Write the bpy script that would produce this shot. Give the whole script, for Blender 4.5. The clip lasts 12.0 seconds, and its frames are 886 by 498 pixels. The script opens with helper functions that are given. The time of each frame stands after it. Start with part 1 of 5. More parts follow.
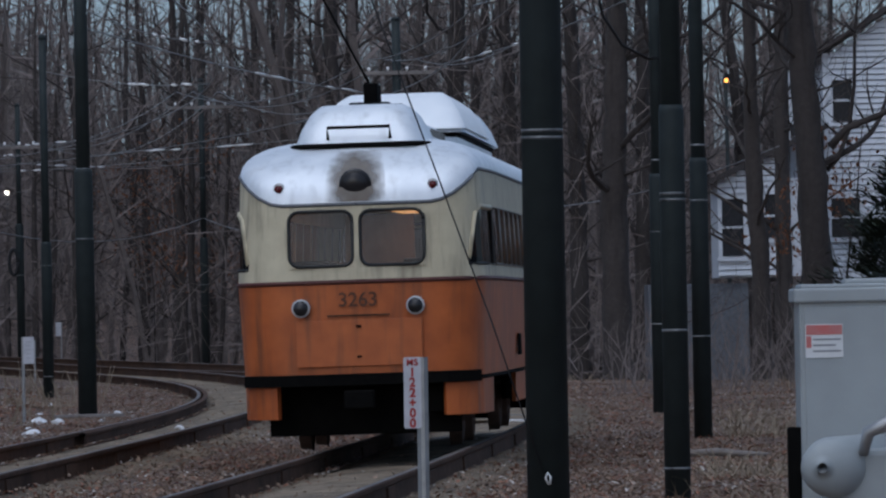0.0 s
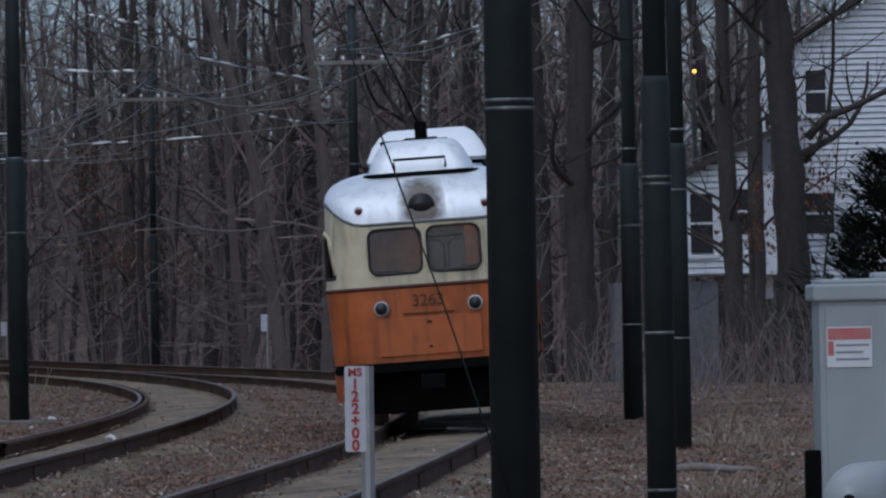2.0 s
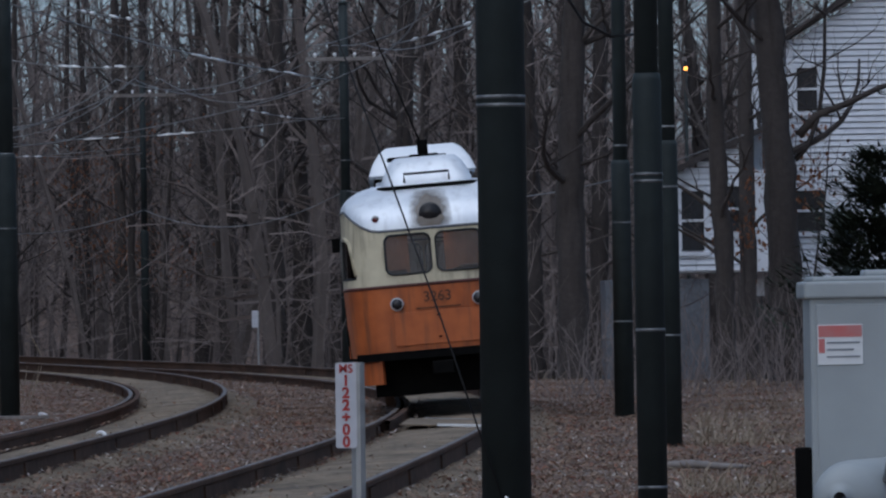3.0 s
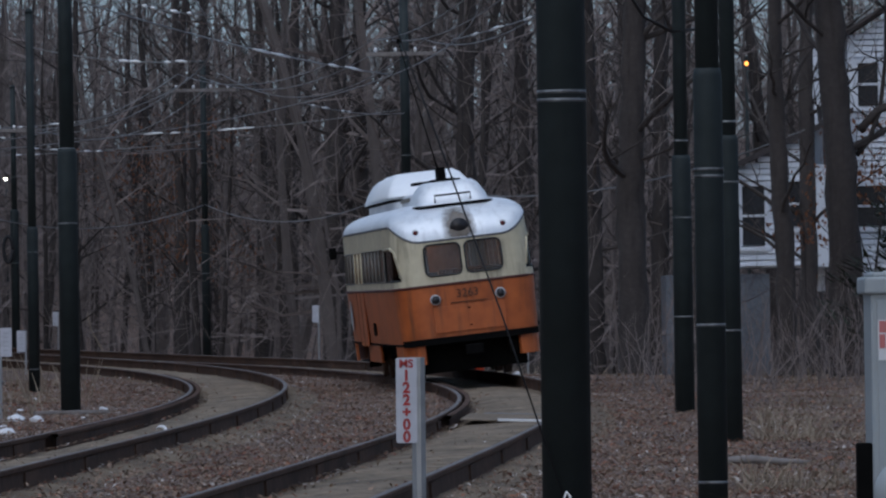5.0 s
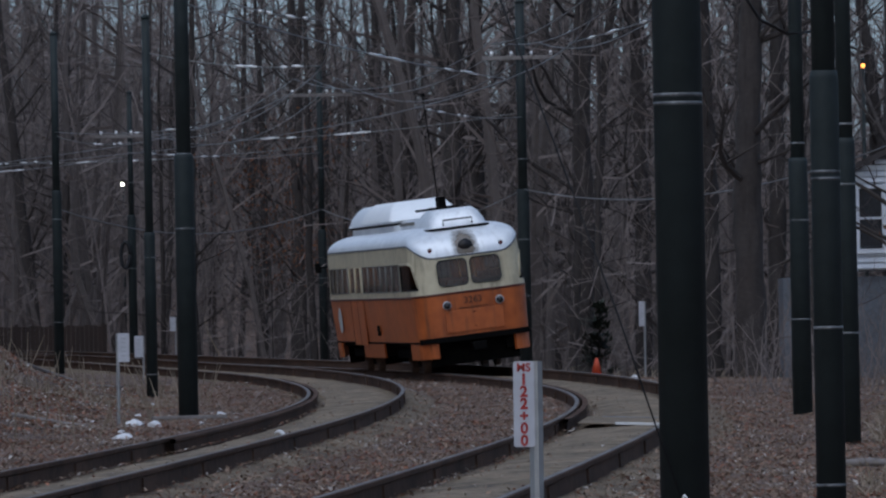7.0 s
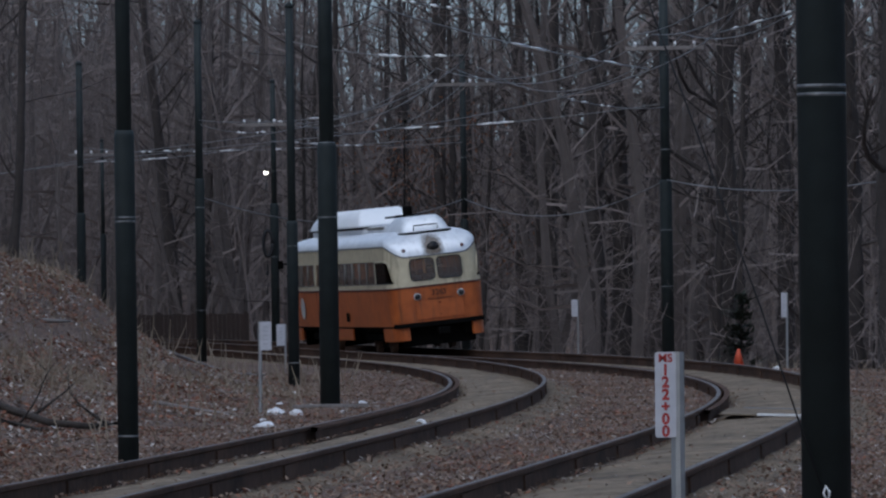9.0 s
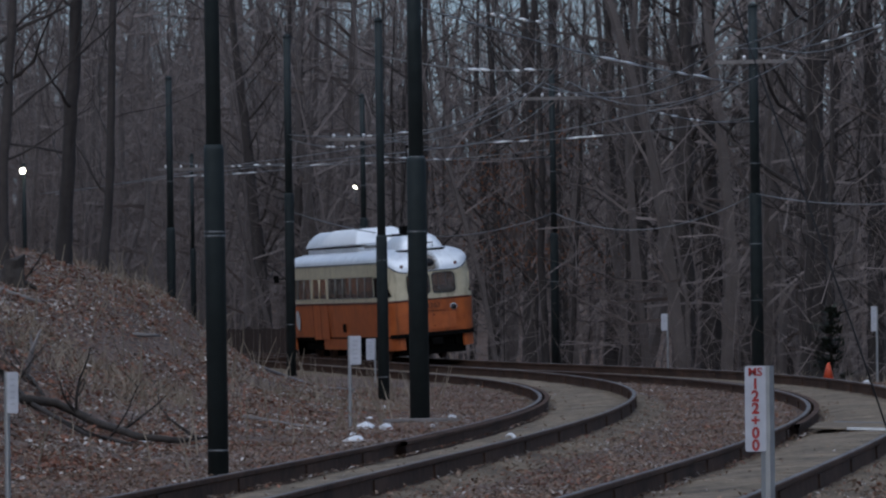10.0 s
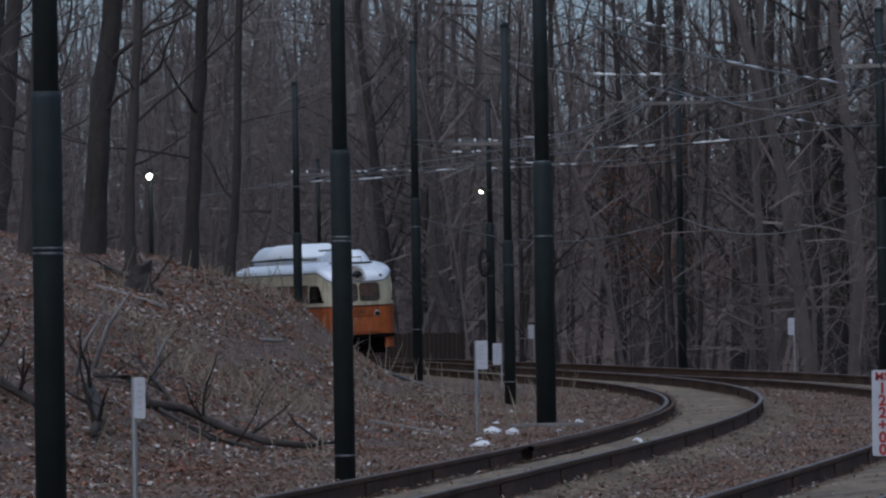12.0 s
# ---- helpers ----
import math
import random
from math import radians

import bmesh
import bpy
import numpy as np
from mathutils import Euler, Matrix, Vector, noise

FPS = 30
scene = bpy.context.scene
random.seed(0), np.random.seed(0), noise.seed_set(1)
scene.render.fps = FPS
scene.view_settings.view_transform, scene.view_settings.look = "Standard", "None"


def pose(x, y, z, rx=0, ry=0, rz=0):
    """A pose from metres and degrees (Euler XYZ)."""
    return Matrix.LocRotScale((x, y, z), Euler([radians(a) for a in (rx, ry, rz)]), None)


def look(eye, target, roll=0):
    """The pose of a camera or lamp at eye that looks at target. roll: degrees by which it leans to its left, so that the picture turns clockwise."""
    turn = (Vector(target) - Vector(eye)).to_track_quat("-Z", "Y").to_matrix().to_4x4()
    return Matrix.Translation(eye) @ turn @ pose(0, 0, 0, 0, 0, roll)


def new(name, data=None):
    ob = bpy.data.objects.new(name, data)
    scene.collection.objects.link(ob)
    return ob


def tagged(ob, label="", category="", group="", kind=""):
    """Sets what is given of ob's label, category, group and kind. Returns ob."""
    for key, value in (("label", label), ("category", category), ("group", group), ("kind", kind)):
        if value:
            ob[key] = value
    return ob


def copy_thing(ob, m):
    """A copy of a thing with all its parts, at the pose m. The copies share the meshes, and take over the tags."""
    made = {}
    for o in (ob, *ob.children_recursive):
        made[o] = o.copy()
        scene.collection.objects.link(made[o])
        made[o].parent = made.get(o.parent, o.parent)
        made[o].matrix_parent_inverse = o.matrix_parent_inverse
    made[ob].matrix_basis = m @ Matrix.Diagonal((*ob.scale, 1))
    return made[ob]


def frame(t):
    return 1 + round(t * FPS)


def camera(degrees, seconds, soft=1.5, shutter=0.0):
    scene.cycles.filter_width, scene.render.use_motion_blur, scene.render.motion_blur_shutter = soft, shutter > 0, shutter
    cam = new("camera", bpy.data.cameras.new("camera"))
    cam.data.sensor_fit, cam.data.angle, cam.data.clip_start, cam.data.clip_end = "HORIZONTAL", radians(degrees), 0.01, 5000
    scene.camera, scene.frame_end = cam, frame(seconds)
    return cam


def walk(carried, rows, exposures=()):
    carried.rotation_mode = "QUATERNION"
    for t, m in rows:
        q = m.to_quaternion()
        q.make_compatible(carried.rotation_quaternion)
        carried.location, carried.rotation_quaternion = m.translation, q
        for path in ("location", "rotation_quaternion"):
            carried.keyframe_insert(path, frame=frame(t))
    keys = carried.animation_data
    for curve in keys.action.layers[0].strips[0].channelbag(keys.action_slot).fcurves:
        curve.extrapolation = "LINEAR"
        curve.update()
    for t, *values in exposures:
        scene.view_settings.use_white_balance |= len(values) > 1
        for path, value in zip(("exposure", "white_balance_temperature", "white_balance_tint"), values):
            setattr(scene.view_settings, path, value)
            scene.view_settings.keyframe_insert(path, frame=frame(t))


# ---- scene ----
EXPOSURE, KELVIN, TINT = 0.93, 5600, 10
# ---- camera ----
cam = camera(8.4, 12.0, soft=2.3)
EYE = 1.348
# seconds, yaw, pitch, roll, metres set back behind the standpoint
ROWS = [
    (0.0, 0.488, 0.567, 1.149, 6.0),
    (0.1, 0.452, 0.530, 1.12, 4.9),
    (0.2, 0.370, 0.530, 1.09, 2.7),
    (0.3, 0.298, 0.520, 1.06, 1.2),
    (0.4, 0.264, 0.470, 1.03, 0.4),
    (0.5, 0.258, 0.450, 1.018, 0.1),
    (1.0, 0.108, 0.553, 1.151, 0.0),
    (1.5, 0.000, 0.521, 1.051, 0.0),
    (2.0, 0.101, 0.551, 1.102, 0.0),
    (2.5, 0.061, 0.492, 0.925, 0.0),
    (2.7, 0.004, 0.521, 0.969, 0.0),
    (4.3, 0.218, 0.483, 1.000, 0.0),
    (4.5, 0.298, 0.488, 0.921, 0.0),
    (5.0, 0.590, 0.479, 0.929, 0.0),
    (5.5, 0.823, 0.415, 1.056, 0.0),
    (6.0, 1.126, 0.502, 1.109, 0.0),
    (6.5, 1.487, 0.486, 1.098, 0.0),
    (6.7, 1.572, 0.538, 1.128, 0.0),
    (8.3, 2.435, 0.421, 1.097, 0.0),
    (8.5, 2.565, 0.398, 1.071, 0.0),
    (9.0, 3.051, 0.462, 0.838, 0.0),
    (9.5, 3.469, 0.535, 0.812, 0.0),
    (10.0, 3.902, 0.609, 0.883, 0.0),
    (10.5, 4.222, 0.556, 0.866, 0.0),
    (11.0, 4.558, 0.522, 0.973, 0.0),
    (11.5, 4.875, 0.606, 1.041, 0.0),
    (12.0, 5.103, 0.674, 0.981, 0.0),
]
walk(cam, [(t, pose(0, -back, EYE, 90 + pitch, roll, yaw)) for t, yaw, pitch, roll, back in ROWS],
     exposures=[(0.0, EXPOSURE, KELVIN, TINT), (12.0, EXPOSURE, KELVIN, TINT)])

# ---- dusk light: overcast sky, wide weak sun ----
world = bpy.data.worlds.new("dusk_sky")
scene.world = world
world.use_nodes = True
wn = world.node_tree
sky = wn.nodes.new("ShaderNodeTexSky")
sky.sky_type, sky.sun_disc = "NISHITA", False
sky.sun_elevation, sky.sun_rotation = radians(24), radians(200)
sky.air_density, sky.dust_density, sky.ozone_density = 1.0, 2.0, 4.0
# even grey-lavender cloud over most of the sky
cloud = wn.nodes.new("ShaderNodeMix")
cloud.data_type = "RGBA"
cloud.inputs[0].default_value = 0.6
cloud.inputs[7].default_value = (1.85, 2.16, 2.58, 1)
wn.links.new(sky.outputs[0], cloud.inputs[6])
wn.links.new(cloud.outputs[2], wn.nodes["Background"].inputs[0])
wn.nodes["Background"].inputs[1].default_value = 0.07
sun = new("sun", bpy.data.lights.new("sun", "SUN"))
sun.data.energy, sun.data.angle, sun.data.color = 0.6, radians(60), (1.0, 0.97, 0.95)
sun.matrix_world = look((0, 0, 60), (7, 18, 0))


# ---- materials ----
def mat(name, base, rough=0.8, metal=0.0, grain=None, bump=0.0, bump_scale=40.0, second=None, big=0.6, spec=0.4,
        coords="Object", per_object=0.0, per_island=0.0, streak=0.0, dirt=(0.05, 0.04, 0.03)):
    """Principled material with two scales of colour variation (grain: fine scale per metre; big: broad scale)."""
    m = bpy.data.materials.new(name)
    m.use_nodes = True
    nt = m.node_tree
    b = nt.nodes["Principled BSDF"]
    b.inputs["Roughness"].default_value, b.inputs["Metallic"].default_value = rough, metal
    b.inputs["Specular IOR Level"].default_value = spec
    tc = nt.nodes.new("ShaderNodeTexCoord")
    vec = tc.outputs[coords]
    second = second or tuple(c * 0.6 for c in base)
    fine = nt.nodes.new("ShaderNodeTexNoise")
    fine.inputs["Scale"].default_value, fine.inputs["Detail"].default_value = grain or 12.0, 6
    broad = nt.nodes.new("ShaderNodeTexNoise")
    broad.inputs["Scale"].default_value, broad.inputs["Detail"].default_value = big, 3
    nt.links.new(vec, fine.inputs["Vector"]), nt.links.new(vec, broad.inputs["Vector"])
    add = nt.nodes.new("ShaderNodeMath")
    add.operation = "ADD"
    nt.links.new(fine.outputs["Fac"], add.inputs[0]), nt.links.new(broad.outputs["Fac"], add.inputs[1])
    last = add.outputs[0]
    if per_object or per_island:
        src = nt.nodes.new("ShaderNodeObjectInfo").outputs["Random"] if per_object else nt.nodes.new("ShaderNodeNewGeometry").outputs["Random Per Island"]
        ma = nt.nodes.new("ShaderNodeMath")
        ma.operation = "MULTIPLY_ADD"
        ma.inputs[1].default_value = per_object or per_island
        nt.links.new(src, ma.inputs[0]), nt.links.new(last, ma.inputs[2])
        last = ma.outputs[0]
    rng = nt.nodes.new("ShaderNodeMapRange")
    span = per_object or per_island
    rng.inputs["From Min"].default_value, rng.inputs["From Max"].default_value = 0.7, 1.3 + span
    nt.links.new(last, rng.inputs["Value"])
    mix = nt.nodes.new("ShaderNodeMix")
    mix.data_type = "RGBA"
    mix.inputs[6].default_value, mix.inputs[7].default_value = (*second, 1), (*base, 1)
    nt.links.new(rng.outputs[0], mix.inputs[0])
    colour = mix.outputs[2]
    if streak:
        # run-down dirt: noise drawn out along the vertical
        mp, sn = nt.nodes.new("ShaderNodeMapping"), nt.nodes.new("ShaderNodeTexNoise")
        mp.inputs["Scale"].default_value = (9.0, 9.0, 0.9)
        sn.inputs["Scale"].default_value, sn.inputs["Detail"].default_value = 1.0, 6
        sr, m2 = nt.nodes.new("ShaderNodeMapRange"), nt.nodes.new("ShaderNodeMix")
        sr.inputs["From Min"].default_value, sr.inputs["From Max"].default_value, sr.inputs["To Max"].default_value = 0.52, 0.78, streak
        m2.data_type = "RGBA"
        m2.inputs[7].default_value = (*dirt, 1)
        nt.links.new(vec, mp.inputs[0]), nt.links.new(mp.outputs[0], sn.inputs["Vector"]), nt.links.new(sn.outputs["Fac"], sr.inputs["Value"])
        nt.links.new(sr.outputs[0], m2.inputs[0]), nt.links.new(colour, m2.inputs[6])
        colour = m2.outputs[2]
    nt.links.new(colour, b.inputs["Base Color"])
    if bump:
        bn = nt.nodes.new("ShaderNodeTexNoise")
        bn.inputs["Scale"].default_value, bn.inputs["Detail"].default_value = bump_scale, 4
        bp = nt.nodes.new("ShaderNodeBump")
        bp.inputs["Strength"].default_value, bp.inputs["Distance"].default_value = bump, 0.02
        nt.links.new(vec, bn.inputs["Vector"]), nt.links.new(bn.outputs["Fac"], bp.inputs["Height"])
        nt.links.new(bp.outputs[0], b.inputs["Normal"])
    return m


def glow(name, colour, strength):
    m = bpy.data.materials.new(name)
    m.use_nodes = True
    b = m.node_tree.nodes["Principled BSDF"]
    b.inputs["Base Color"].default_value = (*colour, 1)
    b.inputs["Emission Color"].default_value, b.inputs["Emission Strength"].default_value = (*colour, 1), strength
    return m


def glass(name, tint=(0.5, 0.5, 0.5), ior=1.4, dust=0.0):
    m = bpy.data.materials.new(name)
    m.use_nodes = True
    nt = m.node_tree
    nt.nodes.clear()
    out = nt.nodes.new("ShaderNodeOutputMaterial")
    mix = nt.nodes.new("ShaderNodeMixShader")
    tr, gl, fr = nt.nodes.new("ShaderNodeBsdfTransparent"), nt.nodes.new("ShaderNodeBsdfGlossy"), nt.nodes.new("ShaderNodeFresnel")
    tr.inputs[0].default_value = (*tint, 1)
    gl.inputs["Roughness"].default_value, fr.inputs["IOR"].default_value = 0.06, ior
    nt.links.new(fr.outputs[0], mix.inputs[0]), nt.links.new(tr.outputs[0], mix.inputs[1]), nt.links.new(gl.outputs[0], mix.inputs[2])
    # a film of dust, thicker in run-down streaks
    film, top, tc, mp, nz, rg = (nt.nodes.new("ShaderNode" + n) for n in ("BsdfDiffuse", "MixShader", "TexCoord", "Mapping", "TexNoise", "MapRange"))
    film.inputs[0].default_value = (0.42, 0.39, 0.36, 1)
    mp.inputs["Scale"].default_value = (7.0, 7.0, 1.2)
    rg.inputs["From Min"].default_value, rg.inputs["From Max"].default_value = 0.3, 0.7
    rg.inputs["To Min"].default_value, rg.inputs["To Max"].default_value = dust * 0.5, dust * 1.5
    nt.links.new(tc.outputs["Object"], mp.inputs[0]), nt.links.new(mp.outputs[0], nz.inputs["Vector"]), nt.links.new(nz.outputs["Fac"], rg.inputs["Value"])
    nt.links.new(rg.outputs[0], top.inputs[0]), nt.links.new(mix.outputs[0], top.inputs[1]), nt.links.new(film.outputs[0], top.inputs[2])
    nt.links.new(top.outputs[0], out.inputs[0])
    return m


def leaf_ground(name):
    """Damp leaf litter: small brown leaf cells over dark soil, with bleached patches."""
    m = bpy.data.materials.new(name)
    m.use_nodes = True
    nt = m.node_tree
    b = nt.nodes["Principled BSDF"]
    b.inputs["Roughness"].default_value = 0.9
    tc = nt.nodes.new("ShaderNodeTexCoord")
    vor = nt.nodes.new("ShaderNodeTexVoronoi")
    vor.inputs["Scale"].default_value = 26.0
    big = nt.nodes.new("ShaderNodeTexNoise")
    big.inputs["Scale"].default_value, big.inputs["Detail"].default_value = 0.35, 5
    nt.links.new(tc.outputs["Object"], vor.inputs["Vector"]), nt.links.new(tc.outputs["Object"], big.inputs["Vector"])
    ramp = nt.nodes.new("ShaderNodeValToRGB")
    stops = [(0.0, (0.035, 0.024, 0.018)), (0.3, (0.10, 0.060, 0.042)), (0.6, (0.18, 0.108, 0.074)), (0.85, (0.26, 0.18, 0.13)), (1.0, (0.36, 0.30, 0.26))]
    while len(ramp.color_ramp.elements) < len(stops):
        ramp.color_ramp.elements.new(0.5)
    for e, (p, c) in zip(ramp.color_ramp.elements, stops):
        e.position, e.color = p, (*c, 1)
    sep = nt.nodes.new("ShaderNodeSeparateColor")
    nt.links.new(vor.outputs["Color"], sep.inputs[0]), nt.links.new(sep.outputs[0], ramp.inputs[0])
    mix = nt.nodes.new("ShaderNodeMix")
    mix.data_type, mix.blend_type = "RGBA", "MULTIPLY"
    mix.inputs[0].default_value = 0.8
    r2 = nt.nodes.new("ShaderNodeValToRGB")
    r2.color_ramp.elements[0].position, r2.color_ramp.elements[0].color = 0.3, (0.45, 0.42, 0.40, 1)
    r2.color_ramp.elements[1].position, r2.color_ramp.elements[1].color = 0.7, (1, 0.97, 0.95, 1)
    nt.links.new(big.outputs["Fac"], r2.inputs[0])
    nt.links.new(ramp.outputs[0], mix.inputs[6]), nt.links.new(r2.outputs[0], mix.inputs[7])
    nt.links.new(mix.outputs[2], b.inputs["Base Color"])
    bp = nt.nodes.new("ShaderNodeBump")
    bp.inputs["Strength"].default_value, bp.inputs["Distance"].default_value = 0.8, 0.04
    nt.links.new(vor.outputs["Distance"], bp.inputs["Height"]), nt.links.new(bp.outputs[0], b.inputs["Normal"])
    return m


M_LEAF = leaf_ground("leaf_litter_ground")
M_LEAVES = mat("fallen_leaf", (0.38, 0.27, 0.195), 0.85, second=(0.06, 0.04, 0.03), grain=3, big=0.4, per_island=1.6)
M_PALELEAF = mat("bleached_leaf", (0.62, 0.57, 0.52), 0.85, second=(0.24, 0.20, 0.17), grain=3, big=0.4, per_island=1.4)
M_REDLEAF = mat("rusty_leaf", (0.36, 0.165, 0.10), 0.85, second=(0.11, 0.04, 0.026), grain=3, big=0.4, per_island=1.4)
M_DARKWIRE = mat("black_cable", (0.018, 0.018, 0.02), 0.7, second=(0.01, 0.01, 0.011))
M_STRAW = mat("dead_grass", (0.38, 0.31, 0.23), 0.9, second=(0.12, 0.09, 0.06), per_island=0.8)
M_BED = mat("track_bed_concrete", (0.27, 0.205, 0.135), 0.9, second=(0.075, 0.056, 0.038), grain=9, big=1.3, bump=0.5, bump_scale=24)
M_BALLAST = mat("ballast_gravel", (0.23, 0.175, 0.115), 0.95, second=(0.06, 0.043, 0.03), grain=26, big=0.8, bump=0.9, bump_scale=30)
M_RAIL = mat("rail_rust", (0.115, 0.068, 0.047), 0.9, 0.0, second=(0.045, 0.029, 0.022), grain=9, spec=0.12)
M_RAILTOP = mat("rail_head_worn_steel", (0.22, 0.20, 0.185), 0.62, 0.5, second=(0.10, 0.082, 0.07), grain=15)
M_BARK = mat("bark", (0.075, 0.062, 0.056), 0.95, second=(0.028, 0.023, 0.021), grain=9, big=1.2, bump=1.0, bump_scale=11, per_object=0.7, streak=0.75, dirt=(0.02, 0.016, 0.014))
# paler than the near trees' bark: distance haze put into the colour
M_WOODS = mat("haze_pale_bark", (0.245, 0.202, 0.186), 0.95, second=(0.11, 0.09, 0.083), grain=3, big=0.15, per_island=0.8)
M_FARTRUNK = mat("haze_pale_trunk_bark", (0.165, 0.138, 0.126), 0.95, second=(0.075, 0.062, 0.057), grain=3, big=0.3, per_island=0.7)
M_POLE = mat("pole_dark_green_paint", (0.025, 0.033, 0.034), 0.68, second=(0.015, 0.020, 0.020), grain=6, big=1.0, bump=0.15, spec=0.3)
M_BAND = mat("galvanised_band", (0.30, 0.31, 0.32), 0.55, 0.4, second=(0.03, 0.03, 0.03), grain=14)
M_WIRE = mat("weathered_copper_wire", (0.26, 0.265, 0.27), 0.5, 0.2, second=(0.12, 0.12, 0.12))
M_INSUL = mat("white_insulator", (0.9, 0.9, 0.9), 0.3, second=(0.75, 0.75, 0.75))
M_ARM = mat("crossarm_grey_timber", (0.27, 0.245, 0.23), 0.9, second=(0.15, 0.13, 0.12), grain=10)


# ---- mesh helpers ----
def part(name, bm, material, parent=None, label="", smooth=False):
    me = bpy.data.meshes.new(name)
    bm.to_mesh(me)
    bm.free()
    me.materials.append(material)
    if smooth:
        me.polygons.foreach_set("use_smooth", [True] * len(me.polygons))
    ob = new(name, me)
    ob.parent = parent
    return tagged(ob, label)


def raw(name, verts, faces, material, parent=None, label="", smooth=False):
    me = bpy.data.meshes.new(name)
    me.from_pydata(verts, [], faces)
    me.materials.append(material)
    if smooth:
        me.polygons.foreach_set("use_smooth", [True] * len(me.polygons))
    ob = new(name, me)
    ob.parent = parent
    return tagged(ob, label)


def thing(name, m=None, label="", category="", group="", kind=""):
    ob = new(name)
    ob.empty_display_size = 0.2
    if m is not None:
        ob.matrix_basis = m
    return tagged(ob, label, category, group, kind)


def box(bm, lo, hi, bevel=0.0, m=None):
    r = bmesh.ops.create_cube(bm, size=1.0)
    vs = r["verts"]
    for v in vs:
        v.co = Vector([(lo[i] + hi[i]) / 2 + v.co[i] * (hi[i] - lo[i]) for i in range(3)])
    if bevel:
        es = list({e for v in vs for e in v.link_edges})
        out = bmesh.ops.bevel(bm, geom=es, offset=bevel, segments=2, affect="EDGES", profile=0.5)
        vs = list({v for f in out["faces"] for v in f.verts} | {v for v in vs if v.is_valid})
    if m is not None:
        bmesh.ops.transform(bm, matrix=m, verts=vs)
    return bm


def boxes(*specs, bevel=0.0):
    bm = bmesh.new()
    for lo, hi in specs:
        box(bm, lo, hi, bevel)
    return bm


def tube(verts, faces, pts, radii, sides=8, cap=True):
    """Appends a tapered tube along pts to plain vertex and face lists."""
    base = len(verts)
    pts = [Vector(p) for p in pts]
    n = len(pts)
    for i, p in enumerate(pts):
        d = (pts[min(i + 1, n - 1)] - pts[max(i - 1, 0)])
        d = d.normalized() if d.length > 1e-9 else Vector((0, 0, 1))
        side = d.cross(Vector((0, 1, 0)) if abs(d.y) < 0.9 else Vector((1, 0, 0))).normalized()
        up = d.cross(side)
        for k in range(sides):
            a = 2 * math.pi * k / sides
            verts.append(p + (side * math.cos(a) + up * math.sin(a)) * radii[i])
    for i in range(n - 1):
        for k in range(sides):
            a, b = base + i * sides + k, base + i * sides + (k + 1) % sides
            faces.append((a, b, b + sides, a + sides))
    if cap:
        faces.append(tuple(base + k for k in range(sides))[::-1])
        faces.append(tuple(base + (n - 1) * sides + k for k in range(sides)))


def tubes(name, items, material, parent=None, label="", sides=8, smooth=True):
    v, f = [], []
    for pts, radii in items:
        tube(v, f, pts, radii if isinstance(radii, (list, tuple)) else [radii] * len(pts), sides)
    return raw(name, v, f, material, parent, label, smooth)


# ---- the two tracks: concentric left-hand curves with raised outer rail ----
GAUGE = 1.507
TRACKS = {"outer": (-265.09, 83.30, 265.18, 1.297, 0.0965), "inner": (-324.05, 82.18, 320.07, 1.153, 0.0859)}
Y_JOIN, Y_LEAVE = 26.0, 168.0


def plan_x(side, y, off=0.0):
    cx, cy, r, k, _ = TRACKS[side]
    return cx + math.sqrt((r + off) ** 2 - (y - cy) ** 2) + k * max(0.0, (90 - y) / 45) ** 3


def cant(side, y):
    return TRACKS[side][4] * (1 - 0.53 * min(1.0, max(0.0, (90 - y) / 45))) * (1 - 0.65 * min(1.0, max(0.0, (y - 150) / 45)))


def climb(s):
    """The line's slow rise beyond the curve."""
    k = min(1.0, max(0.0, (s - 84) / 44))
    return 0.19 * k * k * (3 - 2 * k)


def centre_line(side):
    """Rows of x, y, heading angle and cant, with the distance along the line, zero at y = 60."""
    ys = np.concatenate([np.arange(Y_JOIN, 60, 1.0), 60 + np.arange(0, Y_LEAVE - 60, 1.0)])
    pts = [(plan_x(side, y), y) for y in ys]
    (xa, ya), (xb, yb) = pts[-2:]
    pts += [(xb + (xb - xa) * k, yb + (yb - ya) * k) for k in range(1, 80)]
    dx, dy = pts[1][0] - pts[0][0], pts[1][1] - pts[0][1]
    pts = [(pts[0][0] + dx / dy * (y - Y_JOIN), y) for y in np.arange(-60, Y_JOIN, 2.0)] + pts
    p = np.array(pts)
    s = np.concatenate([[0], np.cumsum(np.hypot(*np.diff(p, axis=0).T))])
    s -= np.interp(60, p[:, 1], s)
    g = np.gradient(p, axis=0)
    h = np.arctan2(-g[:, 0], g[:, 1])
    c = np.array([cant(side, y) for y in p[:, 1]])
    return s, p[:, 0], p[:, 1], h, c


LINES = {side: centre_line(side) for side in TRACKS}


def on_track(side, s):
    line = LINES[side]
    return [float(np.interp(s, line[0], line[i])) for i in (1, 2, 3, 4)]


def track_point(side, s, off, z=0.0):
    """A point off metres to the right of the centre and z above the plane of the rail heads."""
    x, y, h, c = on_track(side, s)
    a = c / GAUGE
    return Vector((x + math.cos(h) * (off * math.cos(a) - z * math.sin(a)), y + math.sin(h) * (off * math.cos(a) - z * math.sin(a)), off * math.sin(a) + z * math.cos(a) + climb(s)))


